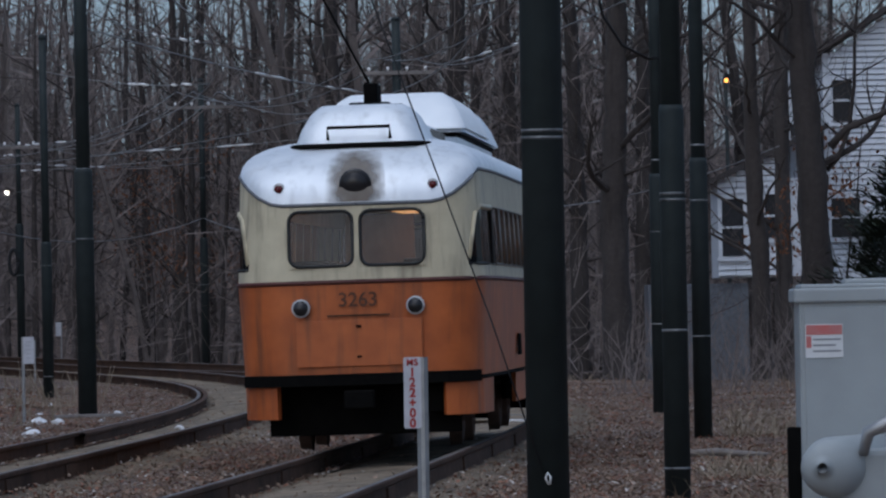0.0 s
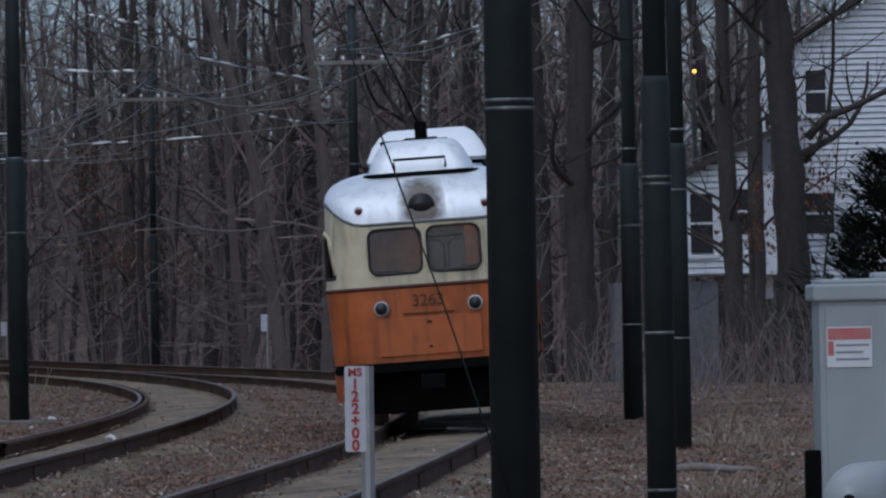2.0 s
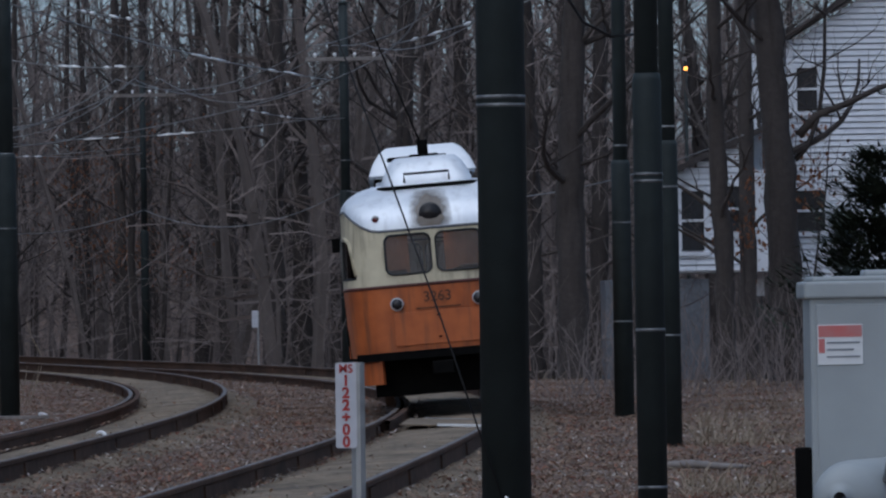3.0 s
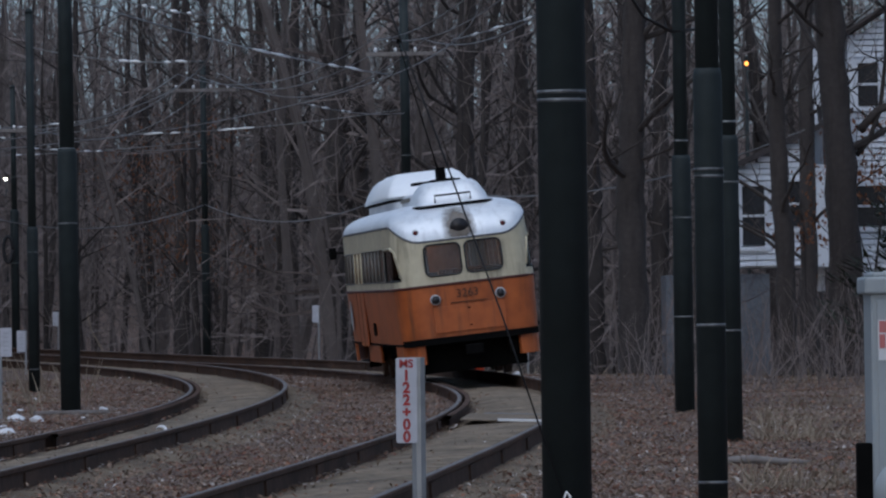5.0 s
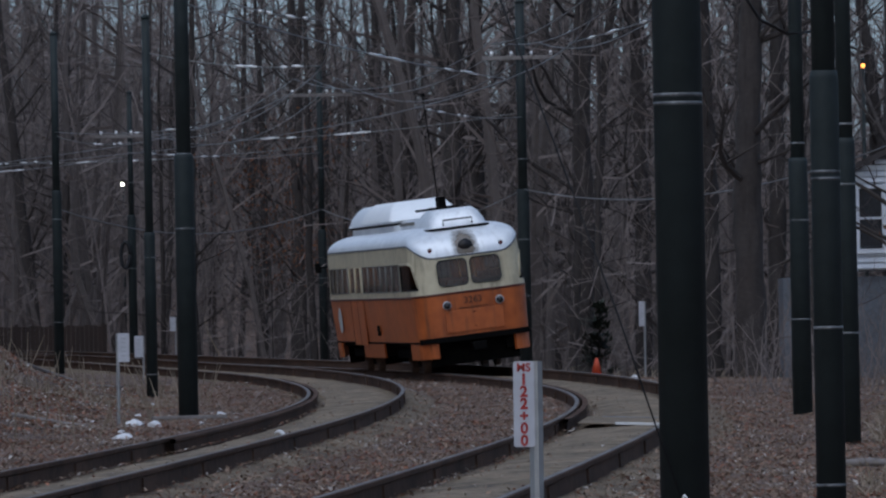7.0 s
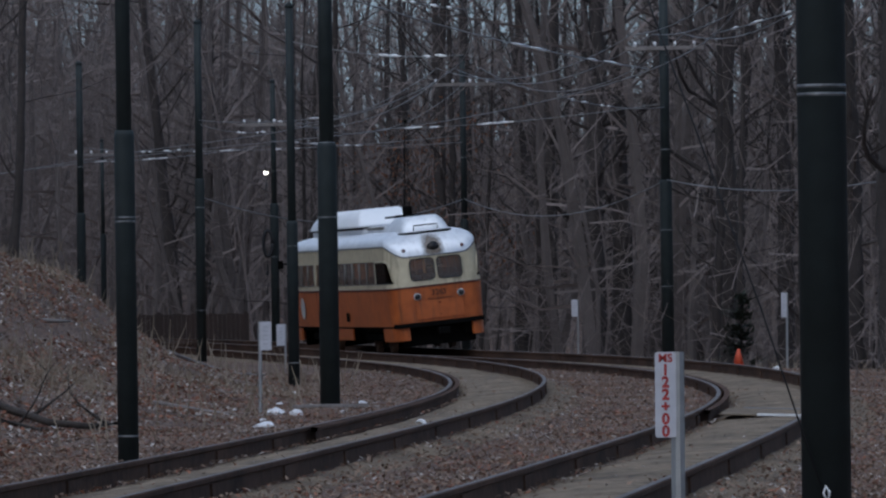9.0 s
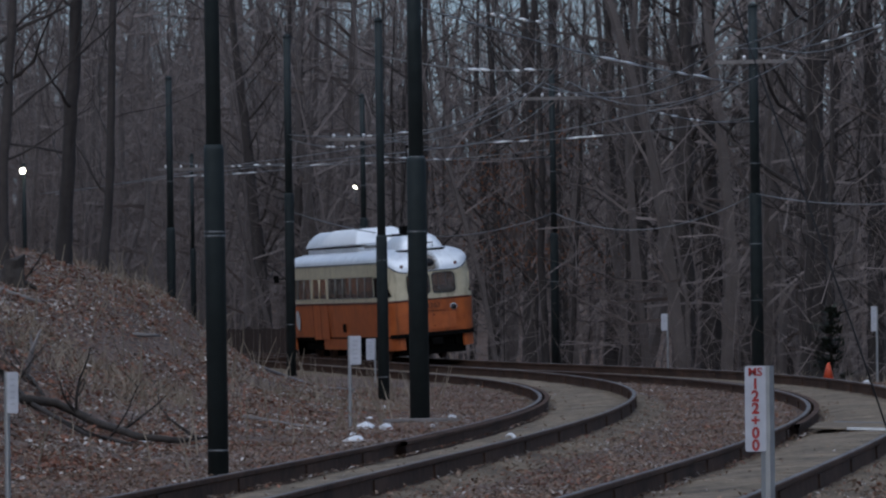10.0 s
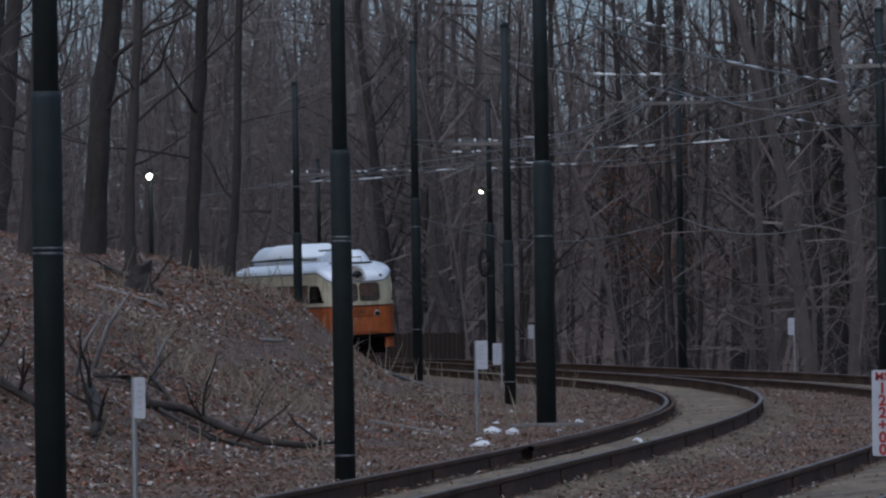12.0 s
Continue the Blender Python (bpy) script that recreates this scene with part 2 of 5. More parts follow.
def sweep(name, side, profile, s0, s1, step, material, parent=None, label="", closed=False, wobble=0.0):
    rng = random.Random(name + side)
    ss = np.arange(s0, s1 + step, step)
    v, f, n = [], [], len(profile)
    for s in ss:
        for off, z in profile:
            v.append(track_point(side, s, off + rng.uniform(-wobble, wobble), z + rng.uniform(-wobble, wobble) * 0.4))
    for i in range(len(ss) - 1):
        for k in range(n if closed else n - 1):
            a, b = i * n + k, i * n + (k + 1) % n
            f.append((a, a + n, b + n, b))
    return raw(name, v, f, material, parent, label)


def lateral(side, x, y):
    """Metres outside (to the right of) a track's centre."""
    if y < Y_JOIN + 4 or y > Y_LEAVE - 2:
        i = int(np.argmin((LINES[side][1] - x) ** 2 + (LINES[side][2] - y) ** 2))
        h = LINES[side][3][i]
        return (x - LINES[side][1][i]) * math.cos(h) + (y - LINES[side][2][i]) * math.sin(h)
    cx, cy, r, k, _ = TRACKS[side]
    return math.hypot(x - k * max(0.0, (90 - y) / 45) ** 3 - cx, y - cy) - r


BANK_D = [0, 3.6, 4.4, 5.3, 6.7, 7.75, 9.2, 12.8, 20, 40, 90]
BANK_Z = [-0.24, -0.24, -0.12, 0.10, 0.75, 1.3, 1.7, 2.35, 3.0, 3.6, 5.0]
HUMP_D = [0, 5.6, 6.7, 7.3, 8.5, 9.9, 12, 16, 30, 90]
HUMP_Z = [0, 0.0, 0.22, 0.55, 0.62, 0.72, 0.70, 0.6, 0.2, 0.0]


def ground_z(x, y):
    d_in, d_out = -lateral("inner", x, y), lateral("outer", x, y)
    rough = noise.noise((x * 0.35, y * 0.35, 0)) * 0.10 + noise.noise((x * 1.1, y * 1.1, 3)) * 0.04
    if d_in > 0:
        fade = min(1.0, max(0.0, (d_in - 2.2) / 2))
        z = float(np.interp(d_in, BANK_D, BANK_Z)) * min(1.0, max(0.12, (y - 12) / 25)) + rough * fade * 1.3
        z += float(np.interp(d_in, HUMP_D, HUMP_Z)) * min(1.0, max(0.0, (y - 76) / 28))
    elif d_out > 0:
        fade = min(1.0, max(0.0, (d_out - 2.2) / 2))
        far = min(1.0, max(0.0, (y - 105) / 40))
        z = -0.24 - far * min(2.6, 0.07 * max(0.0, d_out - 3)) + rough * fade * 0.8
        z += (1 - far) * max(0.0, min(0.5, (d_out - 5) * 0.03))
    else:
        z = -0.22 + rough * 0.25
    # slow rise of the wooded hillside far behind
    slope = 0.058 + 0.014 * min(1.0, max(0.0, (x / max(y, 1.0) + 0.122) / 0.03))
    return z + max(0.0, y - 230) * slope + max(0.0, x - 60) * 0.05


def build_ground():
    xs = np.concatenate([np.arange(-1200, -140, 120), np.arange(-140, -40, 5), np.arange(-40, 16, 0.8), np.arange(16, 80, 4), np.arange(80, 1300, 120)])
    ys = np.concatenate([np.arange(-900, -60, 120), np.arange(-60, 24, 6), np.arange(24, 130, 0.8), np.arange(130, 240, 2.5), np.arange(240, 460, 10), np.arange(460, 2400, 200)])
    v = [(float(x), float(y), ground_z(float(x), float(min(y, 450)))) for y in ys for x in xs]
    n = len(xs)
    f = [(j * n + i, j * n + i + 1, (j + 1) * n + i + 1, (j + 1) * n + i) for j in range(len(ys) - 1) for i in range(n - 1)]
    g = raw("ground", v, f, M_LEAF, smooth=True)
    tagged(g, "brown leaf-littered ground rising to a wooded bank", "ground", kind="structure")


RAIL = [(-0.072, -0.215), (-0.072, -0.203), (-0.016, -0.18), (-0.014, -0.05), (-0.037, -0.038), (-0.038, -0.006), (-0.030, 0.0),
        (0.030, 0.0), (0.038, -0.006), (0.037, -0.038), (0.014, -0.05), (0.016, -0.18), (0.072, -0.203), (0.072, -0.215)]


def build_track(side):
    t = thing(f"track_{side}", label="rusty steel rails with worn heads on a tan paved bed", category="railway track", kind="structure")
    ends = {"outer": (-36, 165), "inner": (-36, 150)}[side]
    for name, off in (("rail", -GAUGE / 2), ("rail", GAUGE / 2)):
        r = sweep(name, side, [(off + a, b) for a, b in RAIL], *ends, 1.0, M_RAIL, t, "dark rusty steel rail")
        sweep("rail_head", side, [(off - 0.027, 0.003), (off + 0.027, 0.003)], *ends, 1.0, M_RAILTOP, r, "worn shiny rail head")
        for s in np.arange(-30 + 2 * (off > 0), 80, 4.6):
            c = [track_point(side, s + ds, off + o, z) for ds in (-0.35, 0.35) for o, z in ((-0.034, -0.175), (-0.034, -0.055), (0.034, -0.055), (0.034, -0.175))]
            raw("joint_bar", c, [(0, 1, 5, 4), (3, 7, 6, 2), (1, 2, 6, 5), (0, 3, 2, 1), (4, 5, 6, 7)], M_RAIL, r, "dark bolted joint bar")
    # guard rail inside the low rail
    sweep("guard_rail", side, [(-GAUGE / 2 + 0.115 + a, b - 0.004) for a, b in RAIL], 5 if side == "inner" else 12, 60, 1.0, M_RAIL, t, "dark guard rail beside the low rail")
    sweep("bed", side, [(-0.60, -0.20), (-0.48, -0.162), (-0.2, -0.145), (0.2, -0.145), (0.48, -0.162), (0.60, -0.20)], *ends, 0.35, M_BED, t, "tan concrete bed between the rails", wobble=0.035)
    sweep("ballast", side, [(-1.5, -0.38), (-1.15, -0.235), (-0.92, -0.185), (0.92, -0.185), (1.15, -0.235), (1.5, -0.38)], *ends, 0.4, M_BALLAST, t, "dull tan gravel shoulder", wobble=0.03)
    return t


# ---- line poles ----
def line_pole(name, x, y, z0, d0, height, step=None, d1=None, bands=(), arm=None, lean=0.0, label="", low=None):
    """A tapered steel tube on the ground at z0; step: height where the thinner upper tube begins; bands: heights of bands; arm: (height, left, right)."""
    p = thing(name, pose(x, y, z0, 0, lean, 0), label or "dark green painted steel line pole with metal bands", "pole", "line poles along the track")
    d1 = d1 or d0 * 0.85
    step = step or height * 0.55
    prof = [(0, d0 * 0.52), (step - 0.03, d0 * 0.5), (step, d0 * 0.495), (step + 0.05, d0 * 0.46)]
    tubes("lower_tube", [([(0, 0, h) for h, _ in prof], [r for _, r in prof])], M_POLE, p, sides=20)
    tubes("upper_tube", [([(0, 0, step - 0.2), (0, 0, height)], [d1 / 2, d1 / 2 * 0.92])], M_POLE, p, sides=20)
    v, f = [], []
    tube(v, f, [(0, 0, height - 0.02), (0, 0, height + 0.03), (0, 0, height + 0.08)], [d1 * 0.52, d1 * 0.5, d1 * 0.2], 16)
    raw("cap", v, f, M_POLE, p, smooth=True)
    for h in bands:
        dd = (d0 if h < step else d1) / 2 + 0.004
        tubes("band", [([(0, 0, h - 0.011), (0, 0, h + 0.011)], dd)], M_BAND, p, "thin bright metal band", sides=20)
    if arm:
        h, left, right = arm
        a = part("crossarm", boxes(((left, -0.14, h - 0.05), (right, -0.06, h + 0.05)), bevel=0.008), M_ARM, p, "weathered grey timber crossarm")
        for k in range(4):
            ax = left + (right - left) * (k + 0.5) / 4
            tubes("insulator", [([(ax, -0.1, h + 0.05), (ax, -0.1, h + 0.1), (ax, -0.1, h + 0.16)], [0.02, 0.045, 0.03])], M_INSUL, a, sides=8)
    return p


def build_poles():
    base = lambda x, y: ground_z(x, y) - 0.05
    P = {}
    P["a"] = line_pole("line_pole", 0.35, 35.9, base(0.35, 35.9), 0.285, 9.0, 5.9, 0.25, (2.81, 2.86), lean=0.1)
    P["b"] = line_pole("line_pole", 1.46, 43.0, base(1.46, 43), 0.205, 9.0, 3.2, 0.17, (0.3, 1.42, 2.48, 2.53), lean=0.1)
    P["c"] = line_pole("line_pole", 2.43, 65.0, base(2.43, 65), 0.21, 8.6, 3.3, 0.17, (1.25, 2.85, 3.5))
    P["d"] = line_pole("line_pole", 2.43, 82.3, base(2.43, 82.3), 0.26, 8.6, 3.5, 0.19, (1.35, 2.7, 3.75))
    P["e"] = line_pole("line_pole", -6.42, 88.8, base(-6.42, 88.8), 0.285, 8.6, 3.9, 0.22, (0.45, 2.85, 3.95))
    P["f"] = line_pole("line_pole", -8.46, 108.1, base(-8.46, 108.1), 0.20, 6.9, 3.0, 0.15, (0.5, 2.6))
    P["g"] = line_pole("line_pole", -14.77, 157.8, base(-14.77, 157.8), 0.25, 8.95, 4.8, 0.2, (1.4, 4.1))
    P["h"] = line_pole("line_pole", -14.24, 175.4, base(-14.24, 175.4), 0.24, 8.0, 4.4, 0.16, (2.9, 5.4), arm=(6.75, -1.05, 0.7))
    P["i"] = line_pole("line_pole", -8.94, 180.4, base(-8.94, 180.4), 0.25, 9.2, 4.3, 0.19, (2.9, 6.2), arm=(8.38, -1.05, 1.0))
    P["j"] = line_pole("line_pole", -2.41, 150.0, base(-2.41, 150), 0.30, 9.3, 4.6, 0.24, (2.0, 3.4, 5.4), arm=(7.92, -0.95, 1.0))
    P["k"] = line_pole("line_pole", -19.86, 175.0, base(-19.86, 175), 0.26, 8.6, 4.2, 0.2, (1.5, 5.6))
    P["l"] = line_pole("line_pole", -6.27, 59.1, base(-6.27, 59.1), 0.20, 7.5, 3.28, 0.15, (0.32, 2.43, 2.47))
    P["m"] = line_pole("line_pole", -7.16, 46.0, base(-7.16, 46), 0.235, 7.0, 3.4, 0.2, (0.28, 2.2, 2.24), lean=0.2)
    P["n"] = line_pole("line_pole", -23.61, 215.0, base(-23.61, 215), 0.2, 7.6, 4.2, 0.14, (), arm=(7.1, -1.2, 1.0))
    return P


# ---- overhead wires ----
def sag(a, b, drop, n=10):
    a, b = Vector(a), Vector(b)
    return [a.lerp(b, i / n) - Vector((0, 0, drop * 4 * (i / n) * (1 - i / n))) for i in range(n + 1)]


def build_wires():
    for side in TRACKS:
        w = tubes("trolley_wire", [([track_point(side, s, 0, 5.62) for s in np.arange(-20, 160, 3.0)], 0.012)], M_WIRE, sides=5)
        tagged(w, "thin dull copper trolley wire above the rails", "wire", "overhead wires")
    spans = [("outer", 40, (2.43, 82.3, 6.0)), ("outer", 20, (2.43, 65, 6.0)), ("outer", 95, (-2.41, 150, 6.1)), ("outer", 122, (-8.94, 180.4, 6.2)),
             ("outer", 70, (-2.41, 150, 6.0)), ("outer", 108, (-8.94, 180.4, 6.0)), ("inner", 30, (-6.42, 88.8, 6.2)), ("inner", 47, (-8.46, 108.1, 6.0)),
             ("inner", 95, (-14.77, 157.8, 6.0)), ("inner", 80, (-14.77, 157.8, 6.1)), ("outer", 135, (-14.24, 175.4, 5.9)), ("outer", 118, (-19.86, 175, 5.9)), ("outer", 55, (-6.42, 88.8, 5.9))]
    for side, s, pole_top in spans:
        a = track_point(side, s, 0, 5.66)
        pts = sag(a, pole_top, 0.12, 8)
        w = thing("pull_off_span", label="thin pull-off wire with white insulator rods", category="wire", group="overhead wires")
        tubes("wire", [(pts, 0.011)], M_WIRE, w, sides=5)
        for k in (0.10, 0.19, 0.36, 0.42):
            p, q = Vector(a).lerp(Vector(pole_top), k), Vector(a).lerp(Vector(pole_top), k + 0.035 + 0.03 * ((s + 100 * k) % 2))
            d = Vector((0, 0, 0.12 * 4 * k * (1 - k)))
            tubes("insulator", [([p - d, (p + q) / 2 - d, q - d], [0.012, 0.027, 0.012])], M_INSUL, w, "glossy white insulator rod", sides=6)
    # feeder cables between the crossarms
    tops = [(-23.6, 215, 6.9), (-14.2, 175.4, 6.6), (-8.9, 180.4, 8.22), (-2.4, 150, 7.82), (2.43, 82.3, 7.6)]
    for dx in (-0.8, -0.3, 0.5):
        for a, b in zip(tops[1:], tops[2:]):
            w = tubes("feeder_cable", [(sag((a[0] + dx, a[1], a[2]), (b[0] + dx, b[1], b[2]), 0.9 + 0.3 * dx, 14), 0.013)], M_WIRE, sides=5)
            tagged(w, "sagging grey feeder cable between pole crossarms", "cable", "overhead wires")
    low = [(-14.77, 157.8, 4.1), (-8.94, 180.4, 4.3), (-2.41, 150, 4.2), (6, 120, 4.6)]
    for a, b in zip(low, low[1:]):
        tagged(tubes("slack_cable", [(sag(a, b, 0.7, 14), 0.015)], M_WIRE, sides=5), "slack grey cable strung low between poles", "cable", "overhead wires")
    tagged(tubes("guy_wire", [([(0.34, 35.75, 0.12), (-0.02, 35.7, 1.25), (-0.35, 35.8, 2.2), (-0.72, 35.9, 3.25), (-1.55, 36.0, 5.62)], 0.0055)], M_DARKWIRE, sides=6), "thin dark guy wire from the pole's foot", "wire", "overhead wires")
    anchor = tubes("guy_anchor", [([(0.35, 35.72, 0.12), (0.33, 35.70, 0.16), (0.345, 35.70, 0.2), (0.365, 35.70, 0.17), (0.36, 35.72, 0.12)], 0.008)], M_INSUL, sides=6)
    tagged(anchor, "pale metal loop at the pole's foot", "anchor")
    ring_pts = [(-14.42 + 0.13 * math.cos(a), 175.2, 3.0 + 0.38 * math.sin(a)) for a in np.linspace(0, 2 * math.pi, 20)]
    tagged(tubes("cable_coil", [(ring_pts, 0.05)], M_DARKWIRE, sides=6), "black coil of cable hung on the pole", "cable")
    tagged(tubes("hanging_cable", [([(1.45, 79, 6.2), (1.62, 79.5, 5.45), (1.9, 80, 5.05), (2.28, 80.5, 4.87), (2.6, 81, 4.92), (2.82, 82.1, 5.1)], 0.022)], M_DARKWIRE, sides=6), "thick black cable drooping beside the pole", "cable", "overhead wires")


# ---- the streetcar ----
M_ORANGE = mat("orange_tram_paint", (0.50, 0.128, 0.030), 0.42, second=(0.33, 0.080, 0.020), grain=5, big=1.1, streak=0.65, bump=0.05, bump_scale=8)
M_CREAM = mat("cream_tram_paint", (0.60, 0.535, 0.375), 0.5, second=(0.46, 0.40, 0.275), grain=6, big=1.2, streak=0.72, dirt=(0.13, 0.105, 0.075))
M_SILVER = mat("silver_roof_paint", (0.92, 0.94, 0.96), 0.46, 0.32, second=(0.74, 0.77, 0.81), grain=4, big=0.9, streak=0.3, dirt=(0.25, 0.25, 0.26), bump=0.1, bump_scale=6)
M_WHITE = mat("white_roof_cover", (0.95, 0.96, 0.97), 0.5, second=(0.86, 0.88, 0.90), grain=4, big=0.8, bump=0.2, bump_scale=5)
M_BLACK = mat("black_underframe", (0.008, 0.0075, 0.007), 0.9, second=(0.004, 0.004, 0.004), spec=0.04)
M_TRIM = mat("dark_red_trim", (0.10, 0.03, 0.025), 0.6)
M_SASH = mat("grey_window_sash", (0.20, 0.19, 0.17), 0.5, 0.3)
M_RUBBER = mat("black_window_rubber", (0.02, 0.02, 0.02), 0.7)
M_SOOT = mat("brown_soot_stain", (0.15, 0.12, 0.09), 0.8, second=(0.24, 0.21, 0.18), grain=9, big=3.0)


def fade_soot():
    """The stain thins out raggedly away from the lamp that it surrounds."""
    nt = M_SOOT.node_tree
    tc, mp = nt.nodes.new("ShaderNodeTexCoord"), nt.nodes.new("ShaderNodeMapping")
    mp.inputs["Location"].default_value = (0.0, 0.0, -2.50)
    ln, nz, ad = nt.nodes.new("ShaderNodeVectorMath"), nt.nodes.new("ShaderNodeTexNoise"), nt.nodes.new("ShaderNodeMath")
    sep, cmb = nt.nodes.new("ShaderNodeSeparateXYZ"), nt.nodes.new("ShaderNodeCombineXYZ")
    ln.operation, ad.operation = "LENGTH", "MULTIPLY_ADD"
    nz.inputs["Scale"].default_value = 11.0
    ad.inputs[1].default_value = 0.16
    nt.links.new(tc.outputs["Object"], mp.inputs[0]), nt.links.new(mp.outputs[0], sep.inputs[0])
    nt.links.new(sep.outputs["X"], cmb.inputs["X"]), nt.links.new(sep.outputs["Z"], cmb.inputs["Z"])
    nt.links.new(cmb.outputs[0], ln.inputs[0]), nt.links.new(tc.outputs["Object"], nz.inputs["Vector"])
    nt.links.new(nz.outputs["Fac"], ad.inputs[0]), nt.links.new(ln.outputs["Value"], ad.inputs[2])
    rng = nt.nodes.new("ShaderNodeMapRange")
    mp.inputs["Scale"].default_value = (1.15, 1.0, 0.85)
    mp.inputs["Location"].default_value = (0.0, 0.0, -2.50 * 0.85)
    rng.inputs["From Min"].default_value, rng.inputs["From Max"].default_value = 0.25, 0.44
    rng.inputs["To Min"].default_value, rng.inputs["To Max"].default_value = 0.85, 0.0
    nt.links.new(ad.outputs[0], rng.inputs["Value"])
    nt.links.new(rng.outputs[0], nt.nodes["Principled BSDF"].inputs["Alpha"])


fade_soot()
M_LENS_DARK = mat("dark_lamp_lens", (0.03, 0.028, 0.03), 0.25, second=(0.015, 0.014, 0.016))
M_LENS_RED = mat("red_lamp_lens", (0.12, 0.012, 0.012), 0.25)
M_GLASS = glass("tram_window_glass", (0.62, 0.59, 0.55), 1.42, 0.11)
# the near-black tint puts the unlit cabin's shade into the quarter panes
M_GLASS_SHADED = glass("shaded_quarter_glass", (0.05, 0.045, 0.04), 1.12)
M_INNER = mat("brown_tram_lining", (0.36, 0.22, 0.12), 0.7, second=(0.2, 0.12, 0.07), grain=5)
M_INDARK = mat("dark_brown_seat", (0.10, 0.065, 0.045), 0.7)
# added glow, no real lamp, to warm the cabin behind the windows
M_CABIN = glow("warm_cabin_glow", (1.0, 0.5, 0.18), 0.55)
M_SOOTLINE = mat("sooty_slot", (0.10, 0.045, 0.02), 0.8)
M_INK = mat("dark_lettering", (0.13, 0.05, 0.024), 0.7)
M_GREYDISC = mat("pale_grey_enamel", (0.55, 0.55, 0.55), 0.5)

WINDOWS_Y = [(-6.28, -5.50)] + [(-5.36 + 0.947 * i, -5.36 + 0.947 * i + 0.84) for i in range(6)] + \
            [(0.58, 1.44), (1.54, 2.40)] + [(2.72 + 0.87 * i, 2.72 + 0.87 * i + 0.77) for i in range(4)]
W_LOW, W_TOP, BELT, ROOF = 1.70, 2.25, 1.56, 2.95


def outline():
    """Right half of the plan, from the middle of the rear to the middle of the front: (x, y, silver edge height, is end face)."""
    cols = []
    for x in (0.0, 0.03, 0.34, 0.65, 0.72):
        cols.append((x, -7 + 0.05 * (x / 0.72) ** 2, 2.30, True))
    for phi in (14, 30, 46, 62, 78, 90):
        a = radians(phi)
        k = phi / 90
        cols.append((0.72 + 0.47 * math.sin(a), -6.40 - 0.55 * math.cos(a), 2.30 + 0.31 * (3 * k * k - 2 * k ** 3), False))
    width = lambda y: 1.19 + 0.06 * min(1.0, (6.4 - abs(y)) / 1.5)
    ys = sorted({e for w in WINDOWS_Y for e in w})
    for y in ys:
        cols.append((width(y), y, 2.61, False))
    front = [(x, -y, zb, end) for x, y, zb, end in cols[:11]][::-1]
    return cols + front


def shell_point(col, z=None, t=None):
    x, y, zb, _ = col
    if t is None:
        k = max(0.0, z - BELT)
        low = max(0.0, BELT - z)
        return Vector((x * (1 - 0.035 * k - 0.035 * low), y * (1 - 0.014 * k - 0.004 * low), z))
    k = zb - BELT
    c = 1 - math.cos(t * math.pi / 2) ** 0.62
    e = 1 - math.cos(t * math.pi / 2) ** 0.9
    return Vector((x * (1 - 0.035 * k) * (1 - 0.8 * c), y * (1 - 0.014 * k) * (1 - 0.22 * e), zb + (ROOF - zb) * math.sin(t * math.pi / 2)))


def ring():
    cols = outline()
    left = [(-x, y, zb, e) for x, y, zb, e in cols if x > 0][::-1]
    return cols + left


def skin(name, cols, rows, material, parent, keep=None, label="", close=True, cap=False, offset=0.0):
    v, f = [], []
    n = len(cols)
    for row in rows:
        v += [row(c) for c in cols]
    for j in range(len(rows) - 1):
        for i in range(n if close else n - 1):
            k = (i + 1) % n
            if keep is None or keep(cols[i], cols[k], j):
                f.append((j * n + i, j * n + k, (j + 1) * n + k, (j + 1) * n + i))
    if cap:
        f.append(tuple((len(rows) - 1) * n + i for i in range(n)))
    return raw(name, v, f, material, parent, label, smooth=True)


def rounded_rect(w, h, r, n=6):
    pts = []
    for cx, cy, a0 in ((w / 2 - r, h / 2 - r, 0), (-w / 2 + r, h / 2 - r, 90), (-w / 2 + r, -h / 2 + r, 180), (w / 2 - r, -h / 2 + r, 270)):
        for i in range(n + 1):
            a = radians(a0 + 90 * i / n)
            pts.append((cx + r * math.cos(a), cy + r * math.sin(a)))
    return pts


def text_mesh(name, body, size, m, material, parent, thick=0.002, bold=0.0):
    cu = bpy.data.curves.new(name, "FONT")
    cu.body, cu.size, cu.extrude, cu.align_x, cu.align_y = body, size, thick, "CENTER", "CENTER"
    cu.offset = bold
    tmp = bpy.data.objects.new("text_source", cu)
    scene.collection.objects.link(tmp)
    bpy.context.view_layer.update()
    me = bpy.data.meshes.new_from_object(tmp.evaluated_get(bpy.context.evaluated_depsgraph_get()))
    bpy.data.objects.remove(tmp)
    me.materials.clear()
    me.materials.append(material)
    ob = new(name, me)
    ob.parent = parent
    ob.matrix_basis = m
    return ob


